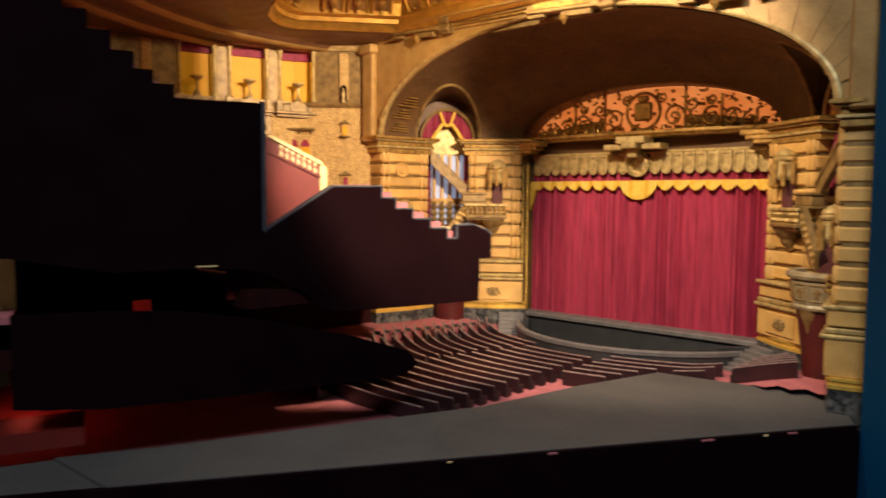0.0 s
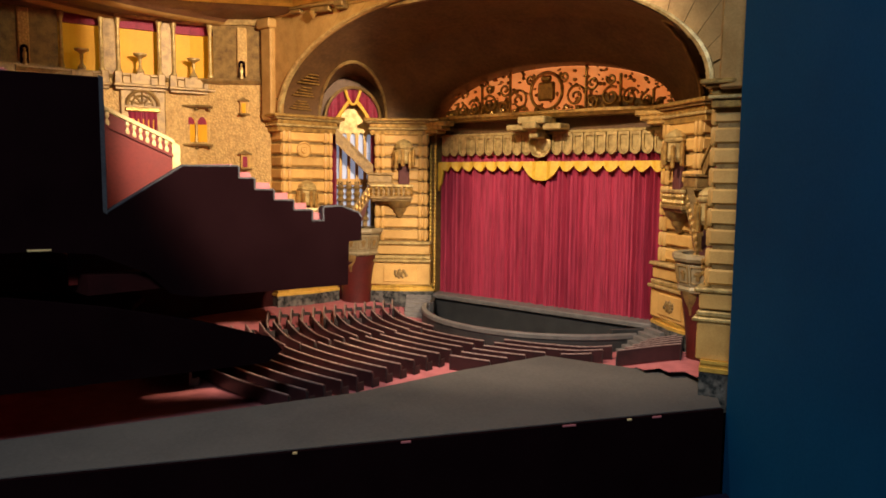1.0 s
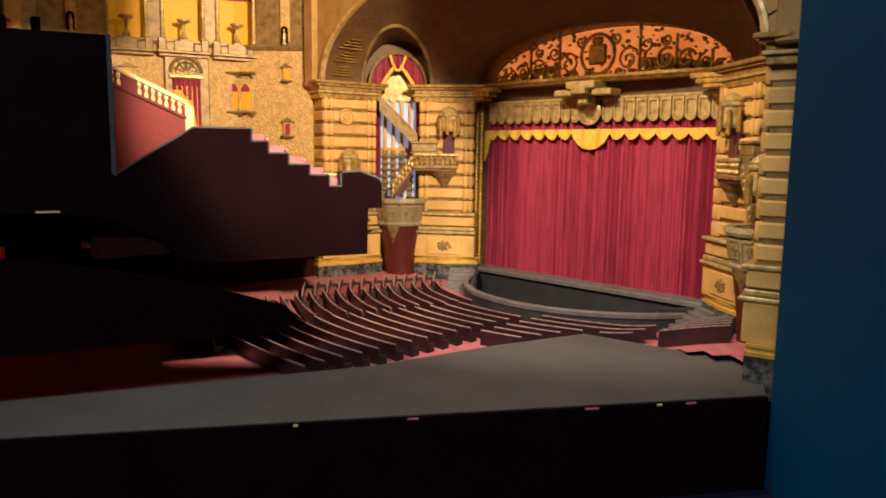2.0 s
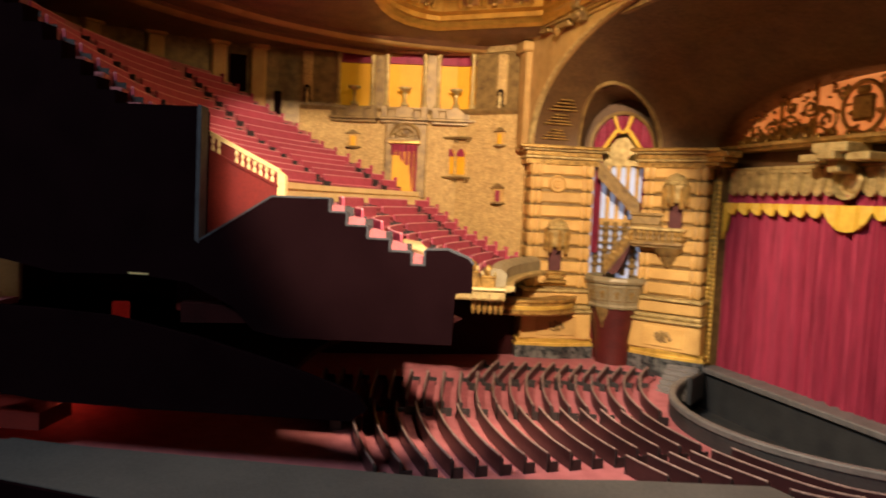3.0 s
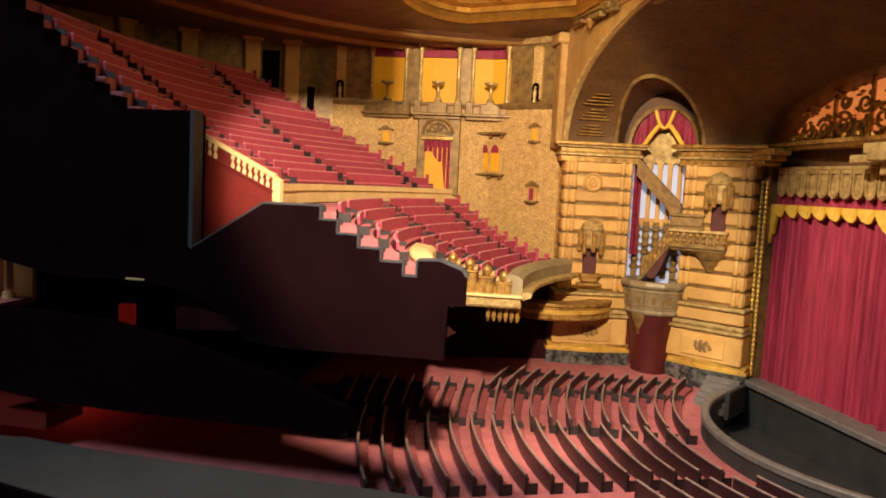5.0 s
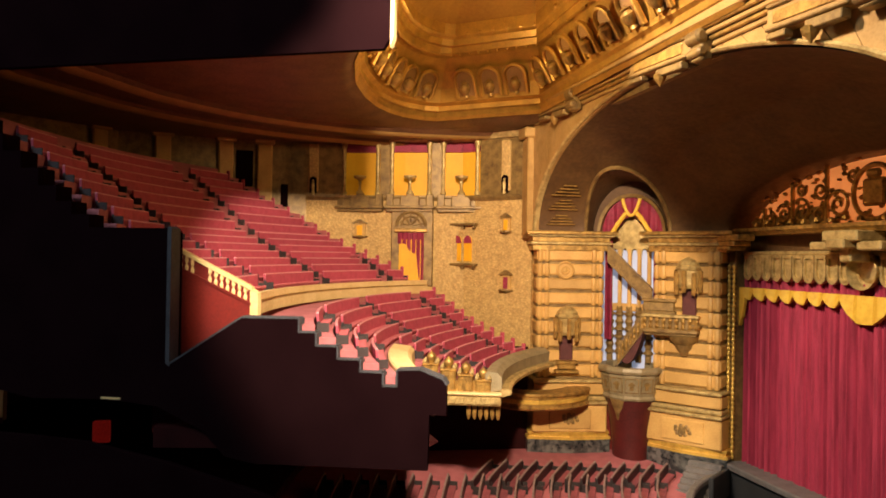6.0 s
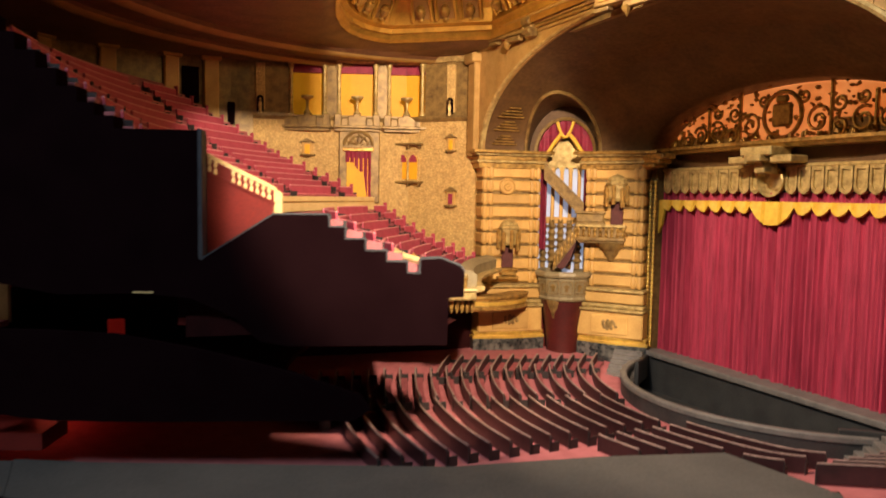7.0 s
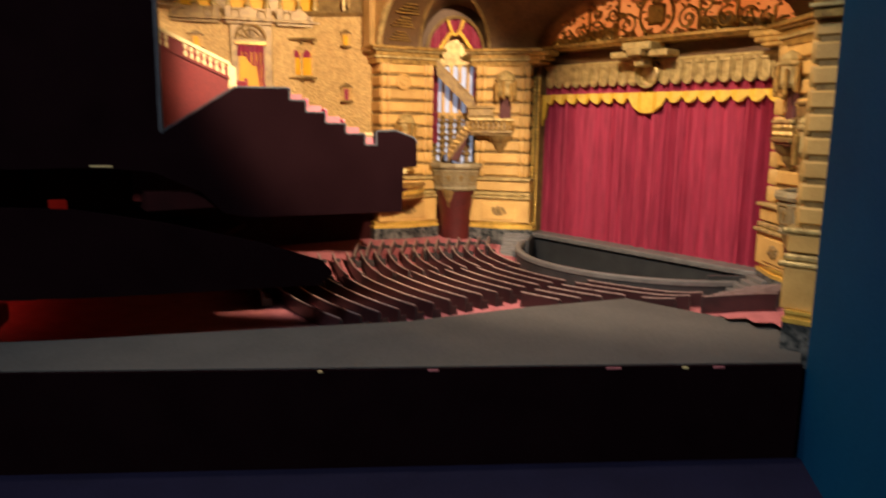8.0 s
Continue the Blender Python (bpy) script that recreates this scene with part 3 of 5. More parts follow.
for x0, x1, z in ((-0.60, -0.40, 0.902), (-0.085, 0.135, 0.882), (0.335, 0.50, 0.852)):
    q = Matrix.Translation(((x0 + x1) / 2, -0.478, z)) @ pose(0, 0, 0, 0, 3.2)
    w = x1 - x0
    bm = bmesh.new()
    box(bm, (0, 0, 0.004), (w, 0.022, 0.040), q, 0.003)
    plaque = part("plaque", bm, ARCH_GOLD, arch, "dull gold carved plaque")
    bm = bmesh.new()
    for c, d in (((0, -0.012, 0.021), (w * 0.96, 0.008, 0.005)), ((0, -0.012, -0.012), (w * 0.96, 0.008, 0.005)), ((w * 0.22, -0.008, -0.024), (w * 0.40, 0.016, 0.013)), ((-w * 0.34, -0.008, -0.022), (w * 0.24, 0.016, 0.009))):
        box(bm, c, d, q, 0.0015)
    part("plaque_moulding", bm, STONE_DARK, plaque)
    bm = bmesh.new()
    box(bm, (0, -0.0118, 0.0045), (w * 0.80, 0.003, 0.018), q, 0.001)
    part("plaque_field", bm, GOLD, plaque, "low gilt field")
    # scrolled console at the end of the plaque
    bm = bmesh.new()
    c = q @ Vector((w / 2 + 0.026, -0.014, -0.002))
    for dz, r in ((0.014, 0.013), (-0.012, 0.009)):
        lathe(bm, [(0.0, -0.020), (r * 0.6, -0.020), (r, -0.016), (r, 0.016), (r * 0.6, 0.020), (0.0, 0.020)], 12, Matrix.Translation((c.x, c.y, c.z + dz)) @ pose(0, 0, 0, 0, 90))
    box(bm, (c.x, c.y + 0.010, c.z), (0.034, 0.022, 0.052), None, 0.003)
    part("console", bm, STONE_DARK, arch, "scrolled bronze console", smooth=True)
    bm = bmesh.new()
    d = q @ Vector((w * 0.06, -0.010, -0.034))
    lathe(bm, [(0.0, -0.016), (0.004, -0.010), (0.010, -0.002), (0.013, 0.006), (0.007, 0.010), (0.0, 0.011)], 8, Matrix.Translation(d))
    part("drop", bm, GOLD, arch, "pointed gilt drop")
beam = group_thing("ceiling_beam", (0, -0.5, 0.9), "moulded gilt ceiling beam along the great arch", "beam", kind="structure")
for k, (o, z0, z1, mt) in enumerate(((0.004, 0.873, 0.882, ARCH_GOLD), (0.020, 0.882, 0.890, GOLD), (0.036, 0.890, 0.899, ARCH_GOLD), (0.052, 0.899, 0.908, GOLD), (0.072, 0.908, 0.950, ARCH_GOLD))):
    bm = bmesh.new()
    box(bm, (-0.01, -0.452 - o * 0.2, (z0 + z1) / 2), (1.56, 0.04 + o * 0.4, z1 - z0), Matrix.Translation((0, 0, 0.89)) @ pose(0, 0, 0, 0, 1.0) @ Matrix.Translation((0, 0, -0.89)), 0.002)
    part("moulding", bm, mt, beam)
bm = bmesh.new()
for sx in (-1, 1):
    box(bm, (sx * 0.722, -0.470, 0.72), (0.05, 0.03, 0.30), None, 0.004)
    box(bm, (sx * 0.722, -0.474, 0.868), (0.065, 0.045, 0.03), None, 0.004)
part("pilaster", bm, ARCH_GOLD, beam)
bm = bmesh.new()
box(bm, (0, -0.449, 0.905), (1.50, 0.015, 0.10))
part("spandrel_back", bm, STONE_DARK, beam)


# ---- piers beside the stage ----
def quoined_pier(name, p0, p1, side, group):
    """A rusticated pier over the plan edge p0 to p1: courses, base, cornice, corner shafts."""
    SIDE[0] = side
    m, w = on_face(p0, p1)
    c = m @ Vector((w / 2, 0, -0.03))
    ob = group_thing(name, c, "rusticated ochre stone pier on a veined black marble base", "pier", group, "structure")
    bm = bmesh.new()
    box(bm, (w / 2, -0.04, 0.28), (w - 0.012, 0.08, 0.60), m)
    part("core", bm, STONE_DARK, ob)
    bm = bmesh.new()
    prism(bm, [(-0.018, -0.07), (w + 0.018, -0.07), (w + 0.018, 0.012), (w * 0.78, 0.020), (w * 0.5, 0.026), (w * 0.22, 0.020), (-0.018, 0.012)], -0.070, 0.008, m)
    part("marble_base", bm, MARBLE, ob, "black marble base with pale veins")
    for z0, z1, o in ((0.008, 0.016, 0.020), (0.016, 0.024, 0.014), (0.024, 0.030, 0.017)):
        bm = bmesh.new()
        prism(bm, [(-o, -0.07), (w + o, -0.07), (w + o, o * 0.6), (w * 0.78, o), (w * 0.5, o + 0.006), (w * 0.22, o), (-o, o * 0.6)], z0, z1, m)
        part("base_moulding", bm, GOLD_BRIGHT, ob)
    bm = bmesh.new()
    box(bm, (w / 2, -0.024, 0.068), (w + 0.014, 0.092, 0.078), m, 0.003)
    pedestal = part("pedestal", bm, STONE, ob)
    bm = bmesh.new()
    box(bm, (w / 2, 0.0235, 0.068), (w * 0.60, 0.005, 0.056), m, 0.0015)
    part("pedestal_panel", bm, STONE, pedestal)
    bm = bmesh.new()
    for j in range(9):
        t = 2 * math.pi * j / 9
        lathe(bm, [(0.0, 0.004), (0.005, 0.002), (0.007, -0.002)], 6, m @ Matrix.Translation((w / 2 + 0.017 * math.cos(t) * (1 + 0.3 * (j % 2)), 0.026, 0.068 + 0.012 * math.sin(t))) @ pose(0, 0, 0, -90))
    box(bm, (w / 2, 0.027, 0.068), (0.020, 0.006, 0.022), m, 0.003)
    part("crest", bm, STONE_DARK, pedestal, "dark bronze carved crest")
    for zc, ex, hh in ((0.112, 0.026, 0.010), (0.124, 0.018, 0.012), (0.150, 0.014, 0.034), (0.172, 0.024, 0.010)):
        bm = bmesh.new()
        box(bm, (w / 2, -0.034 + ex / 2, zc), (w + ex * 0.8, 0.08 + ex, hh), m, 0.003)
        part("pedestal_cap", bm, STONE if hh > 0.02 else GOLD_PALE, ob)
    z = 0.179
    k = 0
    while z < 0.535:
        h = 0.0404
        bm = bmesh.new()
        box(bm, (w / 2, -0.032, z + h / 2), (w - 0.004, 0.08, h - 0.009), m, 0.004)
        part("stone_course", bm, STONE, ob)
        for u in (0.06, 0.16, 0.84, 0.94):
            bm = bmesh.new()
            lathe(bm, [(0.005, z + 0.001), (0.0075, z + 0.005), (0.0075, z + h - 0.008), (0.005, z + h - 0.003)], 8, m @ Matrix.Translation((w * u, 0.007, 0)))
            part("corner_shaft", bm, STONE, ob, smooth=True)
        z += h
        k += 1
    for z0, z1, o, mt in ((0.535, 0.552, 0.012, GOLD), (0.552, 0.560, 0.018, GOLD_PALE), (0.560, 0.574, 0.013, GOLD), (0.574, 0.580, 0.024, GOLD_PALE), (0.580, 0.590, 0.032, GOLD)):
        bm = bmesh.new()
        box(bm, (w / 2, -0.04 + o / 2, (z0 + z1) / 2), (w + 2 * o, 0.08 + o, z1 - z0), m, 0.002)
        part("cornice", bm, mt, ob)
    SIDE[0] = 1
    return ob, m, w


for side in (1, -1):
    quoined_pier("inner_pier", IN0, IN1, side, "stage piers")
    quoined_pier("outer_pier", OUT0, OUT1, side, "stage piers")


# ---- organ bays ----
def organ_bay(side):
    SIDE[0] = side
    m, w = on_face(IN1, OUT0)
    c = m @ Vector((w / 2, -0.03, -0.03))
    ob = group_thing("organ_bay", c, "arched organ bay with pale blue tracery screen", "organ bay", "organ bays", "structure")
    bm = bmesh.new()
    box(bm, (w / 2, -0.075, 0.36), (w + 0.06, 0.006, 0.66), m)
    part("backlit_screen", bm, ORGAN, ob, "glowing pale blue screen")
    n = 5
    for k in range(n + 1):
        bm = bmesh.new()
        box(bm, (w * k / n, -0.062, 0.455), (0.011, 0.010, 0.18), m, 0.002)
        part("mullion", bm, STONE, ob)
        bm = bmesh.new()
        box(bm, (w * k / n, -0.062, 0.30), (0.017, 0.010, 0.16), m, 0.003)
        part("lower_mullion", bm, STONE_DARK, ob)
    for k in range(n):
        x0 = w * k / n
        bm = bmesh.new()
        pts = [(x0, 0.51)] + [(x0 + w / n * (0.5 - 0.30 * math.cos(math.pi * j / 8)), 0.525 + 0.020 * math.sin(math.pi * j / 8)) for j in range(9)] + [(x0 + w / n, 0.51), (x0 + w / n, 0.64), (x0, 0.64)]
        loft(bm, [[(x, y, z) for x, z in pts] for y in (-0.068, -0.058)], closed=True, caps=True, m=m)
        part("tracery_head", bm, GOLD_PALE, ob)
        bm = bmesh.new()
        box(bm, (x0 + w / n / 2, -0.064, 0.376), (w / n, 0.008, 0.022), m, 0.002)
        part("transom", bm, STONE, ob)
        for zc in (0.27, 0.335):
            bm = bmesh.new()
            lathe(bm, [(0.006, -0.03), (0.014, -0.024), (0.014, -0.02), (0.007, -0.012), (0.013, 0.0), (0.007, 0.012), (0.014, 0.02), (0.014, 0.024), (0.006, 0.03)], 8, m @ Matrix.Translation((x0 + w / n / 2 + w / n / 2, -0.062, zc)))
            part("screen_baluster", bm, STONE_DARK, ob)
    def half_round(c, r, h, n=32):
        return [(w * (c + r * math.cos(math.pi * i / n)), 0.588 + h * math.sin(math.pi * i / n)) for i in range(n + 1)]
    drape_in, drape_out = half_round(0.5, 0.63, 0.100), half_round(0.5, 0.69, 0.110)
    deep, mouth = half_round(0.5, 0.84, 0.146), half_round(*MOUTH)
    mouth3 = [(x, vault_depth(x, z) + 0.002, z) for x, z in mouth]
    bm = bmesh.new()
    loft(bm, [[(x, y, z) for x, z in r] for r, y in ((drape_in, -0.06), (drape_in, -0.016), (drape_out, -0.012), (drape_out, -0.05))], m=m)
    part("arch_ring", bm, STONE_DARK, ob, "dull gilt ring round the drapes", smooth=True)
    bm = bmesh.new()
    loft(bm, [[(x, y, z) for x, z in r] for r, y in ((drape_out, -0.045), (deep, -0.045))], m=m)
    part("recess_back", bm, VAULT, ob, "dark brown back of the recess")
    bm = bmesh.new()
    loft(bm, [[(x, -0.046, z) for x, z in deep], mouth3], m=m)
    part("recess_reveal", bm, VAULT, ob, "dark brown arched reveal", smooth=True)
    bm = bmesh.new()
    tube(bm, [m @ Vector(p) for p in mouth3], 0.0055, 6)
    part("recess_lip", bm, STONE_DARK, ob, "bronzed arch lip", smooth=True)
    bm = bmesh.new()
    top = [(w * (0.5 + 1.0 * math.cos(math.pi * i / 20)), 0.54 + 0.23 * math.sin(math.pi * i / 20)) for i in range(21)]
    bm.faces.new([bm.verts.new(m @ Vector((x, -0.07, z))) for x, z in top])
    part("arch_back", bm, VAULT, ob)
    bm = bmesh.new()
    box(bm, (w / 2, -0.04, 0.05), (w + 0.02, 0.02, 0.20), m)
    part("lower_wall", bm, RED_WALL, ob, "oxblood lower wall")
    # drapes
    dr = group_thing("window_drape", m @ Vector((w / 2, -0.03, 0.5)), "plum drapes edged in yellow, tied under the arch", "drape", "organ bay drapes")
    bm = bmesh.new()
    rows = []
    for j in range(9):
        v = j / 8
        row = []
        for i in range(33):
            u = i / 32
            e = abs(u - 0.5) * 2
            ztop = 0.588 + 0.100 * math.sqrt(max(0.0, 1 - (e * 0.985) ** 2))
            zlow = 0.640 - 0.105 * e ** 1.3
            row.append((w * (-0.11 + 1.22 * u), -0.028 + 0.006 * math.sin(u * 44) * (0.4 + v), ztop + (min(zlow, ztop - 0.004) - ztop) * v))
        rows.append(row)
    loft(bm, rows, m=m)
    swag = part("swag", bm, DRAPE, dr, smooth=True)
    for u0, u1, zl in ((-0.06, 0.07, 0.42), (0.90, 1.06, 0.284)):
        bm = bmesh.new()
        loft(bm, [[(w * (u0 + (u1 - u0) * i / 12), -0.032 + 0.004 * math.sin(i * 1.9), z) for i in range(13)] for z in (0.60, 0.5, 0.4, zl)], m=m)
        part("side_drape", bm, DRAPE, dr, smooth=True)
    for s0 in (-1, 1):
        bm = bmesh.new()
        pts = []
        for i in range(13):
            e = i / 12
            pts.append(m @ Vector((w * (0.5 + s0 * (0.09 + 0.51 * e)), -0.018, 0.645 - 0.110 * e ** 1.2)))
        tube(bm, pts, 0.0065, 6)
        part("yellow_edging", bm, FRINGE, swag, "yellow edging")
        bm = bmesh.new()
        tube(bm, [m @ Vector((w * (0.5 + s0 * (0.0 + 0.045 * i)), -0.015, 0.636 + 0.003 * i * i)) for i in range(5)], 0.0050, 6)
        part("yellow_cord", bm, FRINGE, swag, "yellow cord")
    # stair balcony: raking balustrade and a bracketed landing
    sb = group_thing("stair_balcony", m @ Vector((w * 0.2, 0.02, 0.30)), "carved bronze stair balcony with balusters", "balcony", "organ stair balconies")
    def rake(x0, z0, x1, z1, y, hh=0.03):
        bm = bmesh.new()
        loft(bm, [[(x0, yy, z0 + dz) for yy, dz in ((y - 0.004, 0), (y + 0.004, 0), (y + 0.004, hh), (y - 0.004, hh))], [(x1, yy, z1 + dz) for yy, dz in ((y - 0.004, 0), (y + 0.004, 0), (y + 0.004, hh), (y - 0.004, hh))]], closed=True, caps=True, m=m)
        for dz, ex in ((0, 0.003), (hh, 0.003)):
            loft(bm, [[(xx, yy, zz + dz + d2) for yy, d2 in ((y - 0.008, -0.004), (y + 0.008, -0.004), (y + 0.008, 0.004), (y - 0.008, 0.004))] for xx, zz in ((x0, z0), (x1, z1))], closed=True, caps=True, m=m)
        return bm
    part("upper_flight", rake(w * 0.92, 0.510, w * 0.02, 0.388, 0.004, 0.042), STONE_DARK, sb)
    part("lower_flight", rake(w * 0.10, 0.326, w * 0.62, 0.226, 0.040, 0.044), STONE_DARK, sb)
    for k in range(7):
        u = (k + 0.5) / 7
        bm = bmesh.new()
        lathe(bm, [(0.0025, 0.0), (0.0045, 0.008), (0.0025, 0.016), (0.0045, 0.026), (0.0025, 0.034)], 6, m @ Matrix.Translation((w * (0.10 + 0.52 * u), 0.046, 0.330 - 0.100 * u)))
        part("stair_baluster", bm, GOLD, sb)
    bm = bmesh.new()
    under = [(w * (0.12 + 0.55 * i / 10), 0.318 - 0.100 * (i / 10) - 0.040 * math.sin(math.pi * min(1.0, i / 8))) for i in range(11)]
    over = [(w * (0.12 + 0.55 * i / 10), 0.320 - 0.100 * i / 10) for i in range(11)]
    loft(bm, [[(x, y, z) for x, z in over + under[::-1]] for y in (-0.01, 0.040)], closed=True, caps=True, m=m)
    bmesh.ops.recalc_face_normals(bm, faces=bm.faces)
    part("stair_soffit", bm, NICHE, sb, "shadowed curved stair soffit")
    bm = bmesh.new()
    box(bm, (w * -0.14, 0.012, 0.388), (w * 0.60, 0.035, 0.026), m, 0.003)
    box(bm, (w * -0.14, 0.012, 0.405), (w * 0.66, 0.042, 0.008), m, 0.002)
    box(bm, (w * -0.14, 0.012, 0.372), (w * 0.66, 0.042, 0.008), m, 0.002)
    part("newel_block", bm, STONE_DARK, sb)
    bm = bmesh.new()
    box(bm, (w * -0.40, 0.032, 0.326), (w * 1.04, 0.060, 0.012), m, 0.003)
    box(bm, (w * -0.40, 0.030, 0.317), (w * 0.98, 0.052, 0.008), m, 0.003)
    landing = part("landing_floor", bm, STONE_DARK, sb)
    bm = bmesh.new()
    box(bm, (w * -0.40, 0.056, 0.366), (w * 1.06, 0.012, 0.009), m, 0.002)
    part("handrail", bm, GOLD_PALE, sb)
    bm = bmesh.new()
    box(bm, (w * -0.40, 0.050, 0.346), (w * 1.02, 0.003, 0.034), m)
    part("baluster_backing", bm, STONE_DARK, sb)
    for k in range(9):
        bm = bmesh.new()
        lathe(bm, [(0.003, 0.332), (0.006, 0.338), (0.003, 0.345), (0.006, 0.354), (0.003, 0.362)], 8, m @ Matrix.Translation((w * (-0.88 + 0.12 * k), 0.056, 0)))
        part("baluster", bm, GOLD, sb)
    bm = bmesh.new()
    lathe(bm, [(0.0, 0.258), (0.010, 0.262), (0.014, 0.272), (0.022, 0.280), (0.024, 0.290), (0.036, 0.300), (0.042, 0.314)], 12, m @ Matrix.Translation((w * -0.62, 0.022, 0)))
    part("bracket", bm, STONE_DARK, landing, smooth=True)
    # bowl-shaped box at the foot of the bay
    bx = group_thing("bay_box", m @ Vector((w / 2, 0.02, -0.03)), "round gilded box on an oxblood conical foot", "theatre box", "bay boxes")
    T = m @ Matrix.Translation((w * 0.42, -0.004, 0))
    bm = bmesh.new()
    lathe(bm, [(0.070, 0.132), (0.078, 0.134), (0.080, 0.140), (0.076, 0.146), (0.078, 0.150), (0.085, 0.198), (0.082, 0.202), (0.091, 0.206), (0.094, 0.213), (0.092, 0.221), (0.086, 0.224), (0.073, 0.222), (0.072, 0.15)], 12, T)
    bowl = part("parapet", bm, PARAPET, bx, smooth=False)
    for k in range(12):
        t = 360.0 * (k + 0.5) / 12
        F = T @ pose(0, 0, 0, 0, 0, t) @ Matrix.Translation((0.0795, 0, 0.174)) @ pose(0, 0, 0, 0, 8)
        bm = bmesh.new()
        for c, d in (((0, 0, 0.020), (0.003, 0.034, 0.002)), ((0, 0, -0.018), (0.003, 0.032, 0.002)), ((0, 0.017, 0), (0.003, 0.002, 0.038)), ((0, -0.017, 0), (0.003, 0.002, 0.038)), ((0, 0, 0), (0.003, 0.010, 0.022)), ((0, 0, 0.004), (0.004, 0.018, 0.006))):
            box(bm, c, d, F, 0.0006)
        part("parapet_panel", bm, STONE_DARK, bowl)
    bm = bmesh.new()
    lathe(bm, [(0.050, -0.06), (0.051, 0.0), (0.058, 0.06), (0.066, 0.112), (0.070, 0.133)], 16, T)
    part("foot", bm, FOOT_RED, bx, "oxblood conical foot with its shade in the colour", smooth=True)
    bm = bmesh.new()
    lathe(bm, [(0.0, 0.072), (0.006, 0.078), (0.010, 0.096), (0.020, 0.116), (0.026, 0.136)], 8, T @ Matrix.Translation((0.02, 0.052, 0)))
    part("corbel_drop", bm, STONE_DARK, bx, "carved bronze corbel drop", smooth=True)
    bm = bmesh.new()
    lathe(bm, [(0.0, 0.150), (0.066, 0.150)], 14, T)
    part("box_floor", bm, CARPET, bx)
    SIDE[0] = 1


organ_bay(1)
organ_bay(-1)


# ---- lanterns, roundels and crests on the piers ----
def pier_lantern(p0, p1, u, z, side):
    SIDE[0] = side
    m, w = on_face(p0, p1)
    T = m @ Matrix.Translation((w * u, 0.020, z)) @ Matrix.Diagonal((1.42, 1.25, 1.18, 1))
    ob = group_thing("niche_lantern", T.translation, "gilded canopied niche lantern with a plum back", "lantern", "pier lanterns")
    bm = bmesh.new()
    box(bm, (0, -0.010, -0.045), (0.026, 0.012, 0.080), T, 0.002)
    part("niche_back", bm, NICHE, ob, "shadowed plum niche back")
    bm = bmesh.new()
    lathe(bm, [(0.017, -0.024), (0.020, -0.016), (0.020, 0.016), (0.023, 0.018), (0.024, 0.022), (0.020, 0.026), (0.021, 0.030), (0.017, 0.036), (0.010, 0.042), (0.004, 0.044), (0.0, 0.047)], 10, T)
    canopy = part("canopy", bm, GOLD_PALE, ob)
    for a in range(5):
        t = radians(-90 + 45 * (a - 2) + 180)
        bm = bmesh.new()
        box(bm, (0.023 * math.cos(t), 0.023 * abs(math.sin(t)), -0.008 - 0.006 * (a % 2)), (0.008, 0.008, 0.050), T, 0.0025)
        part("canopy_rib", bm, GOLD, canopy)
    bm = bmesh.new()
    for z0, wd, hh in ((-0.088, 0.044, 0.008), (-0.098, 0.034, 0.012), (-0.110, 0.048, 0.008)):
        box(bm, (0, -0.004, z0), (wd, 0.024, hh), T, 0.002)
    part("sill", bm, GOLD, ob)
    SIDE[0] = 1


def roundel(p0, p1, u, z, side):
    SIDE[0] = side
    m, w = on_face(p0, p1)
    T = m @ Matrix.Translation((w * u, 0.008, z)) @ pose(0, 0, 0, -90)
    bm = bmesh.new()
    lathe(bm, [(0.026, 0.0), (0.026, 0.006), (0.022, 0.009), (0.019, 0.005), (0.013, 0.005), (0.010, 0.009), (0.006, 0.006), (0.0, 0.009)], 20, T)
    solid("wall_roundel", bm, STONE, "round carved ochre medallion on the pier", "medallion", group="pier medallions")
    SIDE[0] = 1


for side in (1, -1):
    pier_lantern(IN0, IN1, 0.45, 0.468, side)
    pier_lantern(OUT0, OUT1, 0.555, 0.328, side)
    roundel(OUT0, OUT1, 0.58, 0.480, side)

# ---- side wall of the house ----
WALL = [(-0.742, -0.455), (-0.915, -0.612), (-0.975, -0.790), (-1.035, -0.930), (-1.068, -1.085), (-1.07, -1.30), (-0.98, -1.62), (-0.72, -1.90), (-0.30, -2.05)]
wall = group_thing("wall_house", (-0.95, -0.7, 0.2), "rubble stone painted side wall of the model house", "wall", kind="structure")
bm = bmesh.new()
sweep(bm, WALL[:5], [(0.0, 0.10), (0.03, 0.10), (0.03, 0.69), (0.0, 0.69)])
part("rubble_wall", bm, RUBBLE, wall, "rough rubble stone painted wall")
bm = bmesh.new()
sweep(bm, WALL[4:], [(0.0, 0.10), (0.03, 0.10), (0.03, 0.90), (0.0, 0.90)])
part("rear_wall", bm, STONE_DARK, wall, "dim bronzed rear wall")
bm = bmesh.new()
sweep(bm, WALL[:5], [(-0.006, 0.684), (0.03, 0.684), (0.03, 0.700), (-0.012, 0.700), (-0.012, 0.694)])
part("string_course", bm, STONE_DARK, wall)
bm = bmesh.new()
sweep(bm, WALL[:6], [(-0.010, 0.868), (0.03, 0.868), (0.03, 0.90), (-0.022, 0.90), (-0.016, 0.884)])
part("top_cornice", bm, GOLD_PALE, wall)


def along(d):
    """The place and frame at d metres along the side wall."""
    for a, b in zip(WALL, WALL[1:]):
        l = (Vector(b) - Vector(a)).length
        if d <= l:
            m, _ = on_face(a, b)
            return m @ Matrix.Translation((d, 0, 0))
        d -= l


# upper storey: piers of wall, three tall lit windows
UP = {"win": (0.285, 0.405, 0.53), "niche": (0.10, 0.69)}


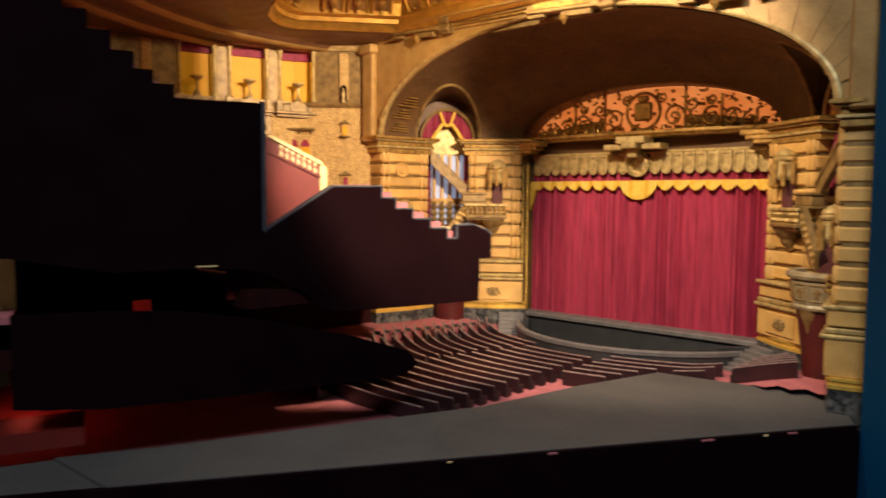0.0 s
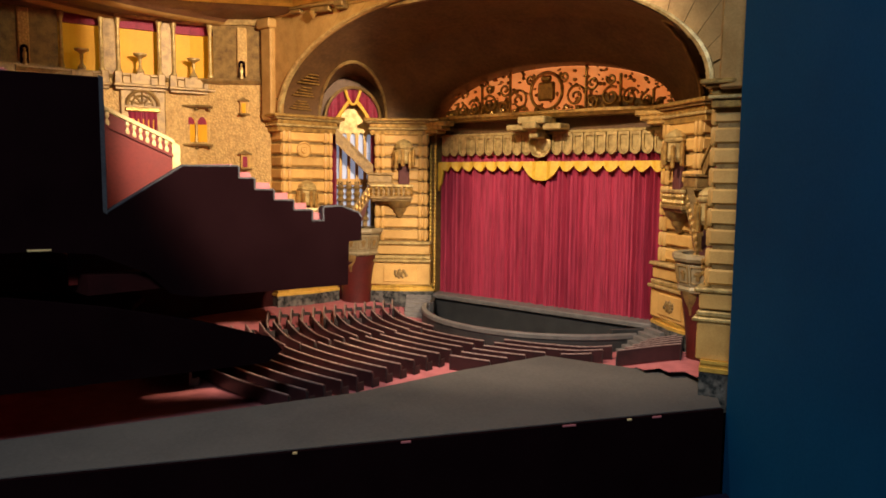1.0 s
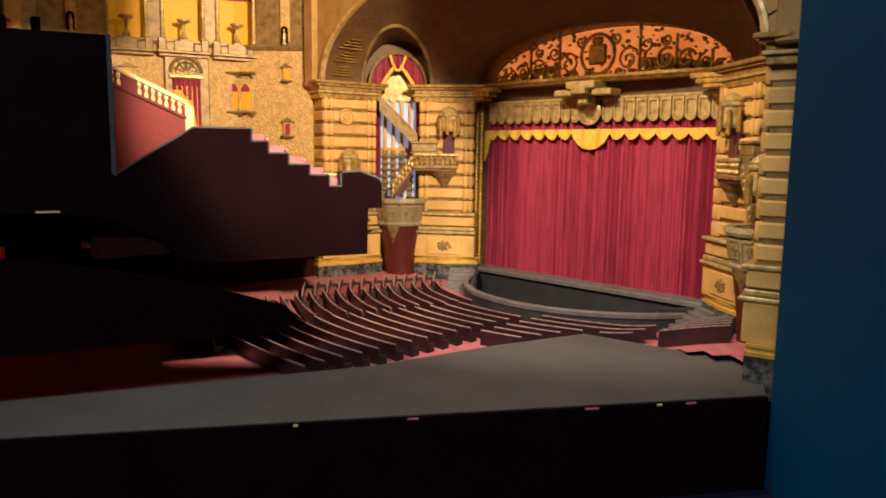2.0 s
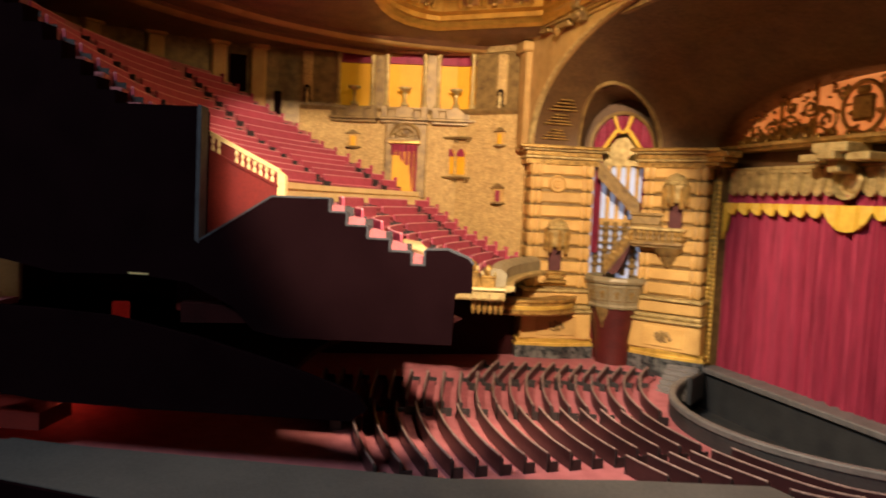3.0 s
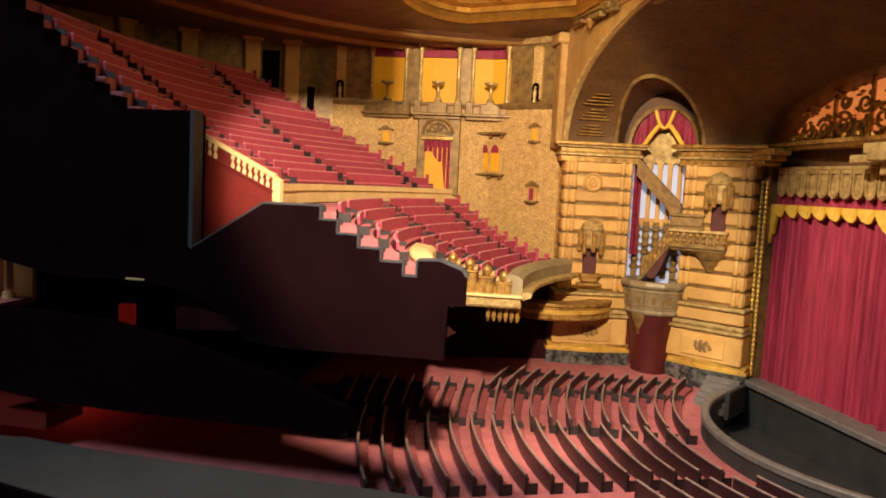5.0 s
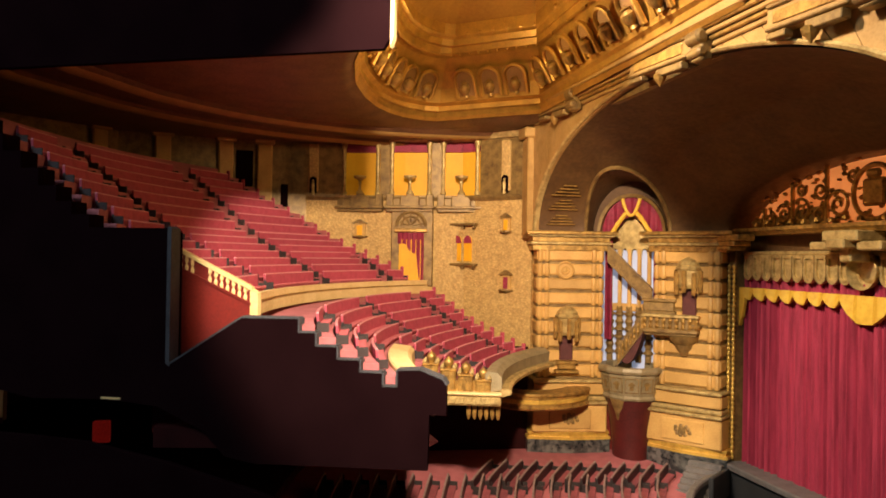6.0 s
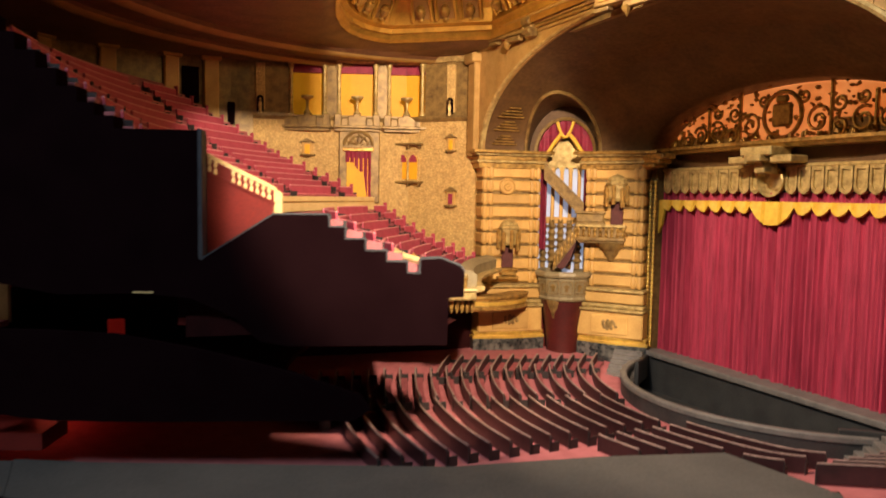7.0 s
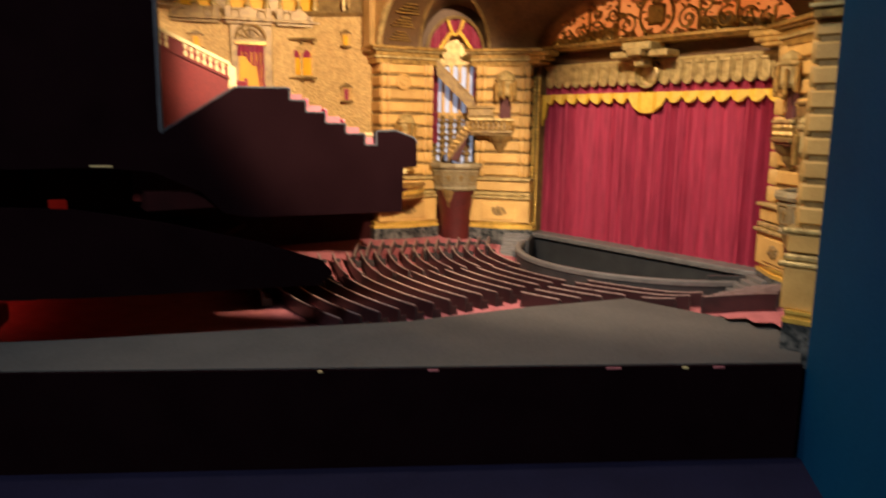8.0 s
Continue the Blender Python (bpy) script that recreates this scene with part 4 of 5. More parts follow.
def wall_block(d0, d1, mt, y0=-0.03, y1=0.0, z0=0.70, z1=0.868):
    bm = bmesh.new()
    path = [along(d0 + (d1 - d0) * i / 6) for i in range(7)]
    loft(bm, [[q @ Vector((0, yy, zz)) for yy, zz in ((y0, z0), (y1, z0), (y1, z1), (y0, z1))] for q in path], closed=True, caps=True)
    bmesh.ops.recalc_face_normals(bm, faces=bm.faces)
    return bm


WIN = ((0.188, 0.298), (0.345, 0.458), (0.508, 0.612))
solidspans = ((0.0, 0.178), (0.306, 0.337), (0.466, 0.500), (0.620, 0.80))
for a, b in solidspans:
    part("upper_wall", wall_block(a, b, STONE_DARK), STONE_DARK, wall, "bronzed upper wall")
for a, b in WIN:
    win = group_thing("lit_window", along((a + b) / 2) @ Vector((0, -0.03, 0.70)), "tall amber lit window with a plum pelmet and slim columns", "window", "tall side windows", "structure")
    bm = wall_block(a - 0.02, b + 0.02, WINDOW, -0.036, -0.030, 0.68, 0.88)
    part("amber_board", bm, WINDOW, win, "glowing amber board")
    bm = wall_block(a - 0.004, b + 0.004, DRAPE, -0.034, -0.020, 0.838, 0.870)
    part("pelmet", bm, DRAPE, win, "plum pelmet")
    for d in (a - 0.002, b + 0.002):
        T = along(d) @ Matrix.Translation((0, 0.004, 0))
        bm = bmesh.new()
        lathe(bm, [(0.009, 0.702), (0.009, 0.710), (0.006, 0.714), (0.0055, 0.84), (0.007, 0.846), (0.010, 0.862), (0.010, 0.868)], 10, T)
        part("column", bm, GOLD_PALE, win, smooth=True)
    # parapet of merlons and a bust
    bm = bmesh.new()
    q = along((a + b) / 2)
    for x, h in ((-0.062, 0.034), (-0.040, 0.020), (-0.018, 0.028), (0.0, 0.038), (0.018, 0.028), (0.040, 0.020), (0.062, 0.034)):
        box(bm, (x, 0.010, 0.668 + h / 2), (0.022, 0.018, h + 0.004), q, 0.002)
    box(bm, (0, 0.014, 0.663), (0.155, 0.032, 0.009), q, 0.002)
    box(bm, (0, 0.008, 0.654), (0.145, 0.020, 0.010), q, 0.002)
    part("merlon_parapet", bm, STONE_DARK, win, "bronzed stepped parapet")
    T = q @ Matrix.Translation((0, 0.016, 0.710))
    bm = bmesh.new()
    lathe(bm, [(0.012, -0.006), (0.010, 0.0), (0.005, 0.006), (0.0035, 0.020), (0.005, 0.028), (0.004, 0.034), (0.010, 0.040), (0.019, 0.044), (0.020, 0.050), (0.015, 0.049), (0.0, 0.046)], 12, T)
    solid("torch_urn", bm, GOLD_PALE, "small gilt goblet torch standing on the parapet", "urn", group="parapet urns", smooth=True)

# ---- wall openings and niches ----
def wall_niche(d, z, h, w, name="wall_niche", label="small gabled stone niche on the rubble wall"):
    q = along(d)
    ob = group_thing(name, q @ Vector((0, 0, z)), label, "niche", "wall niches")
    bm = bmesh.new()
    box(bm, (0, 0.004, z + h * 0.45), (w, 0.010, h * 0.9), q, 0.002)
    part("niche_frame", bm, STONE, ob)
    bm = bmesh.new()
    box(bm, (0, 0.0095, z + h * 0.42), (w * 0.5, 0.003, h * 0.62), q, 0.001)
    part("niche_recess", bm, WINDOW if z > 0.5 else DRAPE, ob, "amber lit recess" if z > 0.5 else "dark plum recess")
    bm = bmesh.new()
    loft(bm, [[(x, y, zz) for x, zz in ((-w * 0.75, z + h * 0.86), (w * 0.75, z + h * 0.86), (0, z + h * 1.12))] for y in (0.0, 0.016)], closed=True, caps=True, m=q)
    part("gable", bm, STONE_DARK, ob)
    bm = bmesh.new()
    lathe(bm, [(0.0, z - h * 0.14), (w * 0.4, z - h * 0.06), (w * 0.75, z), (w * 0.75, z + h * 0.08), (0, z + h * 0.08)], 10, q @ Matrix.Translation((0, 0.004, 0)))
    part("corbel", bm, STONE_DARK, ob)
    return ob


wall_niche(0.082, 0.588, 0.050, 0.026)
wall_niche(0.080, 0.415, 0.055, 0.030)
wall_niche(0.561, 0.570, 0.050, 0.034, label="square amber lit niche on the rubble wall")


def statue_niche(d):
    q = along(d)
    ob = group_thing("statue_niche", q @ Vector((0, 0, 0.70)), "dark arched niche with a pale figure on carved stone", "niche", "upper niches")
    bm = bmesh.new()
    box(bm, (0, 0.003, 0.785), (0.030, 0.012, 0.15), q, 0.003)
    part("carved_strip", bm, RUBBLE, ob)
    # Flat black panel paints the shade of the arched recess.
    bm = bmesh.new()
    pts = [(-0.011, 0.705), (0.011, 0.705)] + [(0.011 * math.cos(math.pi * i / 8), 0.745 + 0.012 * math.sin(math.pi * i / 8)) for i in range(9)]
    loft(bm, [[(x, y, z) for x, z in pts] for y in (0.008, 0.0115)], closed=True, caps=True, m=q)
    part("dark_recess", bm, SECTION, ob, "black panel for the shade of an arched recess")
    bm = bmesh.new()
    lathe(bm, [(0.006, 0.700), (0.006, 0.708), (0.004, 0.712), (0.006, 0.724), (0.005, 0.734), (0.0025, 0.738), (0.004, 0.744), (0.0, 0.749)], 8, q @ Matrix.Translation((0, 0.014, 0)))
    part("figurine", bm, GOLD_PALE, ob, smooth=True)


statue_niche(0.086)
statue_niche(0.71)
# twin arched window
q = along(0.232)
tw = group_thing("twin_window", q @ Vector((0, 0, 0.49)), "twin arched amber window between moulded ledges", "window", kind="structure")
bm = bmesh.new()
box(bm, (0, 0.003, 0.538), (0.078, 0.010, 0.11), q, 0.002)
part("surround", bm, RUBBLE, tw)
for sx in (-1, 1):
    bm = bmesh.new()
    pts = [(sx * 0.019 - 0.014, 0.500), (sx * 0.019 + 0.014, 0.500)] + [(sx * 0.019 + 0.014 * math.cos(math.pi * i / 8), 0.562 + 0.016 * math.sin(math.pi * i / 8)) for i in range(9)]
    loft(bm, [[(x, y, z) for x, z in pts] for y in (0.008, 0.0105)], closed=True, caps=True, m=q)
    part("arched_light", bm, WINDOW, tw, "amber arched light")
    bm = bmesh.new()
    loft(bm, [[(x, y, z) for x, z in [(sx * 0.019 + 0.014 * math.cos(math.pi * i / 8), 0.555 + 0.024 * math.sin(math.pi * i / 8)) for i in range(9)]] for y in (0.0095, 0.0125)], closed=True, caps=True, m=q)
    part("pelmet", bm, DRAPE, tw)
bm = bmesh.new()
lathe(bm, [(0.004, 0.498), (0.0025, 0.505), (0.0025, 0.55), (0.004, 0.556)], 8, q @ Matrix.Translation((0, 0.012, 0)))
part("colonnette", bm, GOLD_PALE, tw)
for z, wd in ((0.490, 0.100), (0.612, 0.100)):
    bm = bmesh.new()
    box(bm, (0, 0.010, z), (wd, 0.024, 0.008), q, 0.002)
    for sx in (-1, 0, 1):
        box(bm, (sx * wd * 0.4, 0.008, z - 0.008), (0.008, 0.016, 0.010), q, 0.002)
    part("ledge", bm, STONE_DARK, tw)
# arched doorway to the balcony
q = along(0.397)
dw = group_thing("balcony_door", q @ Vector((0, 0, 0.43)), "arched stone doorway with a plum curtain and amber light", "doorway", kind="structure")
bm = bmesh.new()
box(bm, (-0.003, 0.002, 0.555), (0.131, 0.014, 0.27), q, 0.003)
part("door_surround", bm, STONE_DARK, dw)
bm = bmesh.new()
box(bm, (0, 0.010, 0.49), (0.074, 0.004, 0.15), q, 0.001)
part("amber_light", bm, WINDOW, dw, "amber lit opening")
bm = bmesh.new()
loft(bm, [[(-0.041 + 0.082 * i / 24, 0.014 + 0.003 * math.sin(i * 1.5), 0.585 - v * (0.034 + 0.030 * math.sin(math.pi * min(1.0, i / 17)) + 0.118 * min(1.0, max(0.0, (7 - i) / 4)))) for i in range(25)] for v in (0, 0.33, 0.67, 1)], m=q)
part("door_curtain", bm, DRAPE, dw, "plum door curtain", smooth=True)
bm = bmesh.new()
tube(bm, [q @ Vector((0.045 * math.cos(math.pi * i / 16), 0.012, 0.605 + 0.045 * math.sin(math.pi * i / 16))) for i in range(17)], 0.006, 6)
tube(bm, [q @ Vector((0.030 * math.cos(math.pi * i / 16), 0.010, 0.605 + 0.030 * math.sin(math.pi * i / 16))) for i in range(17)], 0.004, 6)
for i in range(5):
    a = math.pi * (i + 0.5) / 5
    tube(bm, [q @ Vector((r * math.cos(a), 0.011, 0.605 + r * math.sin(a))) for r in (0.006, 0.040)], 0.003, 5)
part("fanlight", bm, STONE_DARK, dw)
bm = bmesh.new()
box(bm, (0, 0.014, 0.592), (0.10, 0.014, 0.012), q, 0.002)
part("lintel", bm, GOLD, dw)

# ---- ceiling and dome ----
OCT = [(-0.565, -0.500), (-0.755, -0.735), (-0.625, -0.905), (-0.350, -1.020), (0.350, -1.020), (0.625, -0.905), (0.755, -0.735), (0.565, -0.500)]
DC = Vector((0.0, -0.755))


HALF = [(-0.565, -0.500), (-0.755, -0.735), (-0.752, -0.775), (-0.725, -0.830), (-0.675, -0.880), (-0.60, -0.925), (-0.50, -0.965), (-0.37, -1.000), (-0.20, -1.020)]
RIM = HALF + [(-x, y) for x, y in HALF[::-1]]


def oct_ring(k, z, sub=4):
    pts = []
    for i in range(len(RIM)):
        a, b = Vector(RIM[i]), Vector(RIM[(i + 1) % len(RIM)])
        for j in range(sub):
            p = DC + (a.lerp(b, j / sub) - DC) * k
            pts.append((p.x, p.y, z))
    return pts


def big_ring(r, z):
    pts = []
    for x, y, _ in oct_ring(1.0, 0):
        d = (Vector((x, y)) - DC).normalized()
        p = DC + d * r
        pts.append((p.x, max(-2.6, min(-0.500, p.y)), z))
    return pts


house_ceiling = group_thing("ceiling_house", (-0.5, -1.0, 0.9), "russet plaster ceiling with curved mouldings round a gilt dome", "ceiling", kind="structure")
bm = bmesh.new()
loft(bm, [oct_ring(1.0, 0.905), oct_ring(1.06, 0.894), oct_ring(1.12, 0.888), big_ring(0.85, 0.884), big_ring(0.862, 0.872), big_ring(0.885, 0.868), big_ring(0.90, 0.874), big_ring(0.985, 0.872), big_ring(0.995, 0.862), big_ring(1.02, 0.858), big_ring(1.035, 0.866), big_ring(1.2, 0.862), big_ring(1.7, 0.850)], closed=True)
bmesh.ops.delete(bm, geom=[f for f in bm.faces if all(v.co.y > -0.502 for v in f.verts)], context="FACES")
clip_cut(bm, 0.0, False)
part("plaster", bm, CEILING, house_ceiling, smooth=True)
for band in (((0.858, 0.8745), (0.864, 0.8690), (0.885, 0.8655), (0.898, 0.8705)), ((0.990, 0.8640), (0.997, 0.8590), (1.020, 0.8555), (1.034, 0.8630))):
    bm = bmesh.new()
    loft(bm, [big_ring(r, z) for r, z in band], closed=True)
    bmesh.ops.delete(bm, geom=[f for f in bm.faces if all(v.co.y > -0.502 for v in f.verts)], context="FACES")
    clip_cut(bm, 0.0, False)
    part("ceiling_moulding", bm, ARCH_GOLD, house_ceiling, "dull gold curved moulding", smooth=True)
bm = bmesh.new()
loft(bm, [oct_ring(1.0, 0.905), oct_ring(1.022, 0.898), oct_ring(1.022, 0.908), oct_ring(1.0, 0.918), oct_ring(0.985, 0.921), oct_ring(0.985, 0.934), oct_ring(0.955, 0.940)], closed=True)
clip_cut(bm, 0.0, False)
part("dome_rim", bm, DOME_GOLD, house_ceiling, "bright gilt moulded rim")
bm = bmesh.new()
loft(bm, [oct_ring(0.955, 0.940), oct_ring(0.94, 0.975), oct_ring(0.90, 1.015), oct_ring(0.84, 1.040), oct_ring(0.79, 1.050)], closed=True)
clip_cut(bm, 0.0, False)
part("dome_wall", bm, DOME_GOLD, house_ceiling, "gilt coved dome wall")
bm = bmesh.new()
loft(bm, [oct_ring(0.80, 1.046), oct_ring(0.785, 1.036), oct_ring(0.765, 1.038), oct_ring(0.755, 1.052), oct_ring(0.735, 1.052), oct_ring(0.725, 1.066), oct_ring(0.705, 1.070), oct_ring(0.70, 1.10)], closed=True)
clip_cut(bm, 0.0, False)
part("inner_rim", bm, DOME_GOLD, house_ceiling)
bm = bmesh.new()
loft(bm, [oct_ring(0.70, 1.10), oct_ring(0.52, 1.16), oct_ring(0.25, 1.19), oct_ring(0.01, 1.195)], closed=True)
clip_cut(bm, 0.0, False)
part("dome_crown", bm, DOME_CROWN, house_ceiling, "plain deep amber crown")
bm = bmesh.new()
for ring, r, zz in ((oct_ring(0.715, 0, 6), 0.0095, 1.074), (oct_ring(0.775, 0, 9), 0.0050, 1.036)):
    for x, y, _ in ring:
        if (Vector((x, y, 0)) - CUT).dot(CUT_OUT) < -0.01:
            lathe(bm, [(0.0, -r * 0.9), (r * 0.75, -r * 0.5), (r, 0.0), (r * 0.75, r * 0.6), (0.0, r * 0.9)], 7, Matrix.Translation((x, y, zz)))
part("bead_cresting", bm, DOME_GOLD, house_ceiling, "row of gilt beads", smooth=True)


def dome_niche(a, b, u):
    """An arched niche with an urn on the dome wall between two corners of the rim."""
    p = Vector(a).lerp(Vector(b), u)
    p = DC + (p - DC) * 0.95
    if (Vector((*p, 0)) - CUT).dot(CUT_OUT) > -0.02:
        return
    x = (Vector(b) - Vector(a)).normalized()
    y = Vector((-x.y, x.x))
    if y.dot(DC - p) < 0:
        x, y = -x, -y
    mm = Matrix(((x.x, y.x, 0, p.x), (x.y, y.y, 0, p.y), (0, 0, 1, 0.942), (0, 0, 0, 1))) @ pose(0, 0.004, 0.006, -31) @ Matrix.Diagonal((1.08, 1.1, 0.92, 1))
    ob = group_thing("dome_niche", mm.translation, "gilt arched niche with a small urn in the dome", "niche", "dome niches")
    bm = bmesh.new()
    hood = [(0.026 * math.cos(math.pi * i / 12), 0.055 + 0.028 * math.sin(math.pi * i / 12)) for i in range(13)]
    tube(bm, [mm @ Vector((0.026, 0.007, 0.0))] + [mm @ Vector((px, 0.004, pz)) for px, pz in hood] + [mm @ Vector((-0.026, 0.004, 0.0))], 0.0055, 6)
    part("hood_moulding", bm, DOME_GOLD, ob)
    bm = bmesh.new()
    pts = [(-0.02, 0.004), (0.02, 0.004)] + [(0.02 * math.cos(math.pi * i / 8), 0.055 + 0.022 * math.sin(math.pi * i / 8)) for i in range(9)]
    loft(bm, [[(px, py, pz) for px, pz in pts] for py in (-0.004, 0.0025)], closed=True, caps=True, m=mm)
    part("recess", bm, DOME_SHADE, ob, "amber recess with its shade in the colour")
    bm = bmesh.new()
    lathe(bm, [(0.008, 0.004), (0.005, 0.010), (0.012, 0.022), (0.013, 0.034), (0.008, 0.042), (0.010, 0.046), (0.0, 0.052)], 10, mm @ Matrix.Translation((0, 0.010, 0)))
    part("urn", bm, GOLD, ob, smooth=True)


for i, us in ((0, (0.2, 0.45, 0.70)), (7, (0.40, 0.49, 0.58, 0.67, 0.76, 0.85, 0.93))):
    for u in us:
        dome_niche(OCT[i], OCT[(i + 1) % 8], u)

for i, u in ((2, 0.4), (3, 0.7), (4, 0.7), (5, 0.7), (6, 0.5), (7, 0.3)):
    dome_niche(RIM[i], RIM[i + 1], u)

# cut edge of the ceiling
cm = Matrix.Translation(CUT) @ Matrix(((CUT_DIR.x, CUT_OUT.x, 0, 0), (CUT_DIR.y, CUT_OUT.y, 0, 0), (0, 0, 1, 0), (0, 0, 0, 1)))


def section(bm, pts, y0=0.0, y1=0.010):
    """A board with the outline pts, of (along the section, height), standing on the section plane."""
    loft(bm, [[(s, y, z) for s, z in pts] for y in (y0, y1)], closed=True, caps=True, m=cm)
    bmesh.ops.recalc_face_normals(bm, faces=bm.faces)


cs = group_thing("ceiling_section", cm @ Vector((-0.3, 0, 0.84)), "black cut edge of the model ceiling with a pale end", "section board", kind="structure")
bm = bmesh.new()
section(bm, [(-1.2, 0.815), (-0.3, 0.828), (0.355, 0.843), (0.365, 0.86), (0.365, 1.02), (-1.2, 1.02)], 0.0, 0.012)
part("section_face", bm, SECTION, cs)
bm = bmesh.new()
section(bm, [(0.366, 0.846), (0.372, 0.862), (0.372, 1.02), (0.366, 1.02)], -0.006, 0.013)
part("section_end", bm, CREAM, cs, "pale unpainted end")

# ---- balcony ----
BC = (0.0, -0.06)
balcony = group_thing("balcony", (-0.4, -1.0, 0.18), "stepped balcony of the cut theatre model with gilt front", "balcony", kind="structure")


LC = (0.04, 0.08)


def revolve(prof, a0=-16, a1=72, n=46, c=BC):
    """Turns the outline of (radius, height) round a centre of the house."""
    bm = bmesh.new()
    rings = []
    for i in range(n + 1):
        a = radians(a0 + (a1 - a0) * i / n)
        rings.append([(c[0] - r * math.sin(a), c[1] - r * math.cos(a), z) for r, z in prof])
    loft(bm, rings, closed=True, caps=True)
    bmesh.ops.recalc_face_normals(bm, faces=bm.faces)
    return bm


LOW = [(0.858 + 0.033 * k, 0.240 + 0.0125 * min(k, 5) + 0.0195 * max(0, k - 5)) for k in range(11)]
LOGE_END, LOW_END = 18.0, 49.5
for k0, a0, a1 in ((0, LOGE_END, LOW_END), (6, -14.0, LOGE_END)):
    prof = [(LOW[k0][0] - 0.004, 0.225), (1.27, 0.225), (1.27, 0.400), (LOW[10][0], 0.400)]
    for (r1, z1), (r0, z0) in zip(LOW[:k0:-1], LOW[9:(k0 - 1 if k0 else None):-1]):
        prof += [(r1, z0), (r0, z0)]
    bm = revolve(prof, a0, a1, 24, LC)
    clip_cut(bm)
    part("lower_tiers", bm, CARPET, balcony, "pink carpeted steps")
bm = revolve([(0.826, 0.224), (0.860, 0.224), (0.860, 0.268), (0.855, 0.274), (0.836, 0.272), (0.824, 0.262)], LOGE_END - 0.4, LOW_END, 30, LC)
clip_cut(bm)
part("parapet", bm, PARAPET, balcony, "dull gold balcony parapet")
bm = revolve([(0.806, 0.226), (0.85, 0.212), (0.85, 0.230), (0.829, 0.236), (0.811, 0.238), (0.804, 0.234)], LOGE_END - 0.4, LOW_END, 30, LC)
clip_cut(bm)
part("fascia_moulding", bm, GOLD_PALE, balcony)
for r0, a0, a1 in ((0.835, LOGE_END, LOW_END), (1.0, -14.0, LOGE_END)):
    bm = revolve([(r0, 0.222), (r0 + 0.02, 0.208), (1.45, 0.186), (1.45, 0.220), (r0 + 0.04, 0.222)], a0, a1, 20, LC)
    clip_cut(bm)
    part("soffit", bm, SHADE_RED, balcony, "red soffit with the balcony's shade in its colour")
bm = revolve([(1.150, 0.40), (1.163, 0.40), (1.163, 0.440), (1.150, 0.440)])
clip_cut(bm, -0.048)
part("cross_aisle_wall", bm, CREAM, balcony, "cream cross aisle wall")
bm = revolve([(1.148, 0.424), (1.151, 0.424), (1.151, 0.427), (1.148, 0.427)])
clip_cut(bm, -0.048)
part("aisle_wall_rib", bm, GOLD, balcony)
prof = [(1.158, 0.36), (1.9, 0.36)]
UPPER = []
r, z = 1.163, 0.437
for k in range(16):
    UPPER.append((r, z))
    r += 0.033
    z += 0.0168 if k < 6 else 0.0255
tops = []
for k, (r, z) in enumerate(UPPER):
    tops += [(r, z), (r + 0.033, z)]
prof += [(1.9, tops[-1][1])] + tops[::-1]
bm = revolve(prof, -16, 64)
clip_cut(bm, -0.048)
part("upper_tiers", bm, CARPET, balcony, "pink carpeted upper steps")

# central loge front with its gilt globes
loge = group_thing("loge_front", (0.08, -0.93, 0.24), "cream loge parapet with a row of gilt globe ornaments", "loge front")
bm = revolve([(1.006, 0.262), (1.054, 0.262), (1.054, 0.327), (1.051, 0.330), (1.016, 0.326), (1.008, 0.318)], -12, LOGE_END - 1.5, 10, LC)
clip_cut(bm)
part("loge_parapet", bm, CREAM, loge, "cream loge parapet")
# the return of the balcony front: stepped pedestals on a cream ledge
ra = radians(LOGE_END)
ret = Matrix.Translation((LC[0], LC[1], 0)) @ Matrix(((-math.sin(ra), math.cos(ra), 0, 0), (-math.cos(ra), -math.sin(ra), 0, 0), (0, 0, 1, 0), (0, 0, 0, 1)))
bm = bmesh.new()
box(bm, (0.912, -0.006, 0.238), (0.158, 0.014, 0.030), ret, 0.002)
part("return_wall", bm, GOLD, loge, "gilt carved return wall")
bm = bmesh.new()
box(bm, (0.908, 0.006, 0.228), (0.168, 0.036, 0.006), ret, 0.002)
part("ledge", bm, CREAM, loge, "cream ledge")
bm = bmesh.new()
box(bm, (0.908, 0.004, 0.214), (0.164, 0.028, 0.022), ret, 0.003)
for k in range(9):
    box(bm, (0.838 + 0.0178 * k, 0.019, 0.214), (0.012, 0.004, 0.013), ret, 0.001)
part("fascia", bm, GOLD_PALE, loge, "gilt panelled fascia")
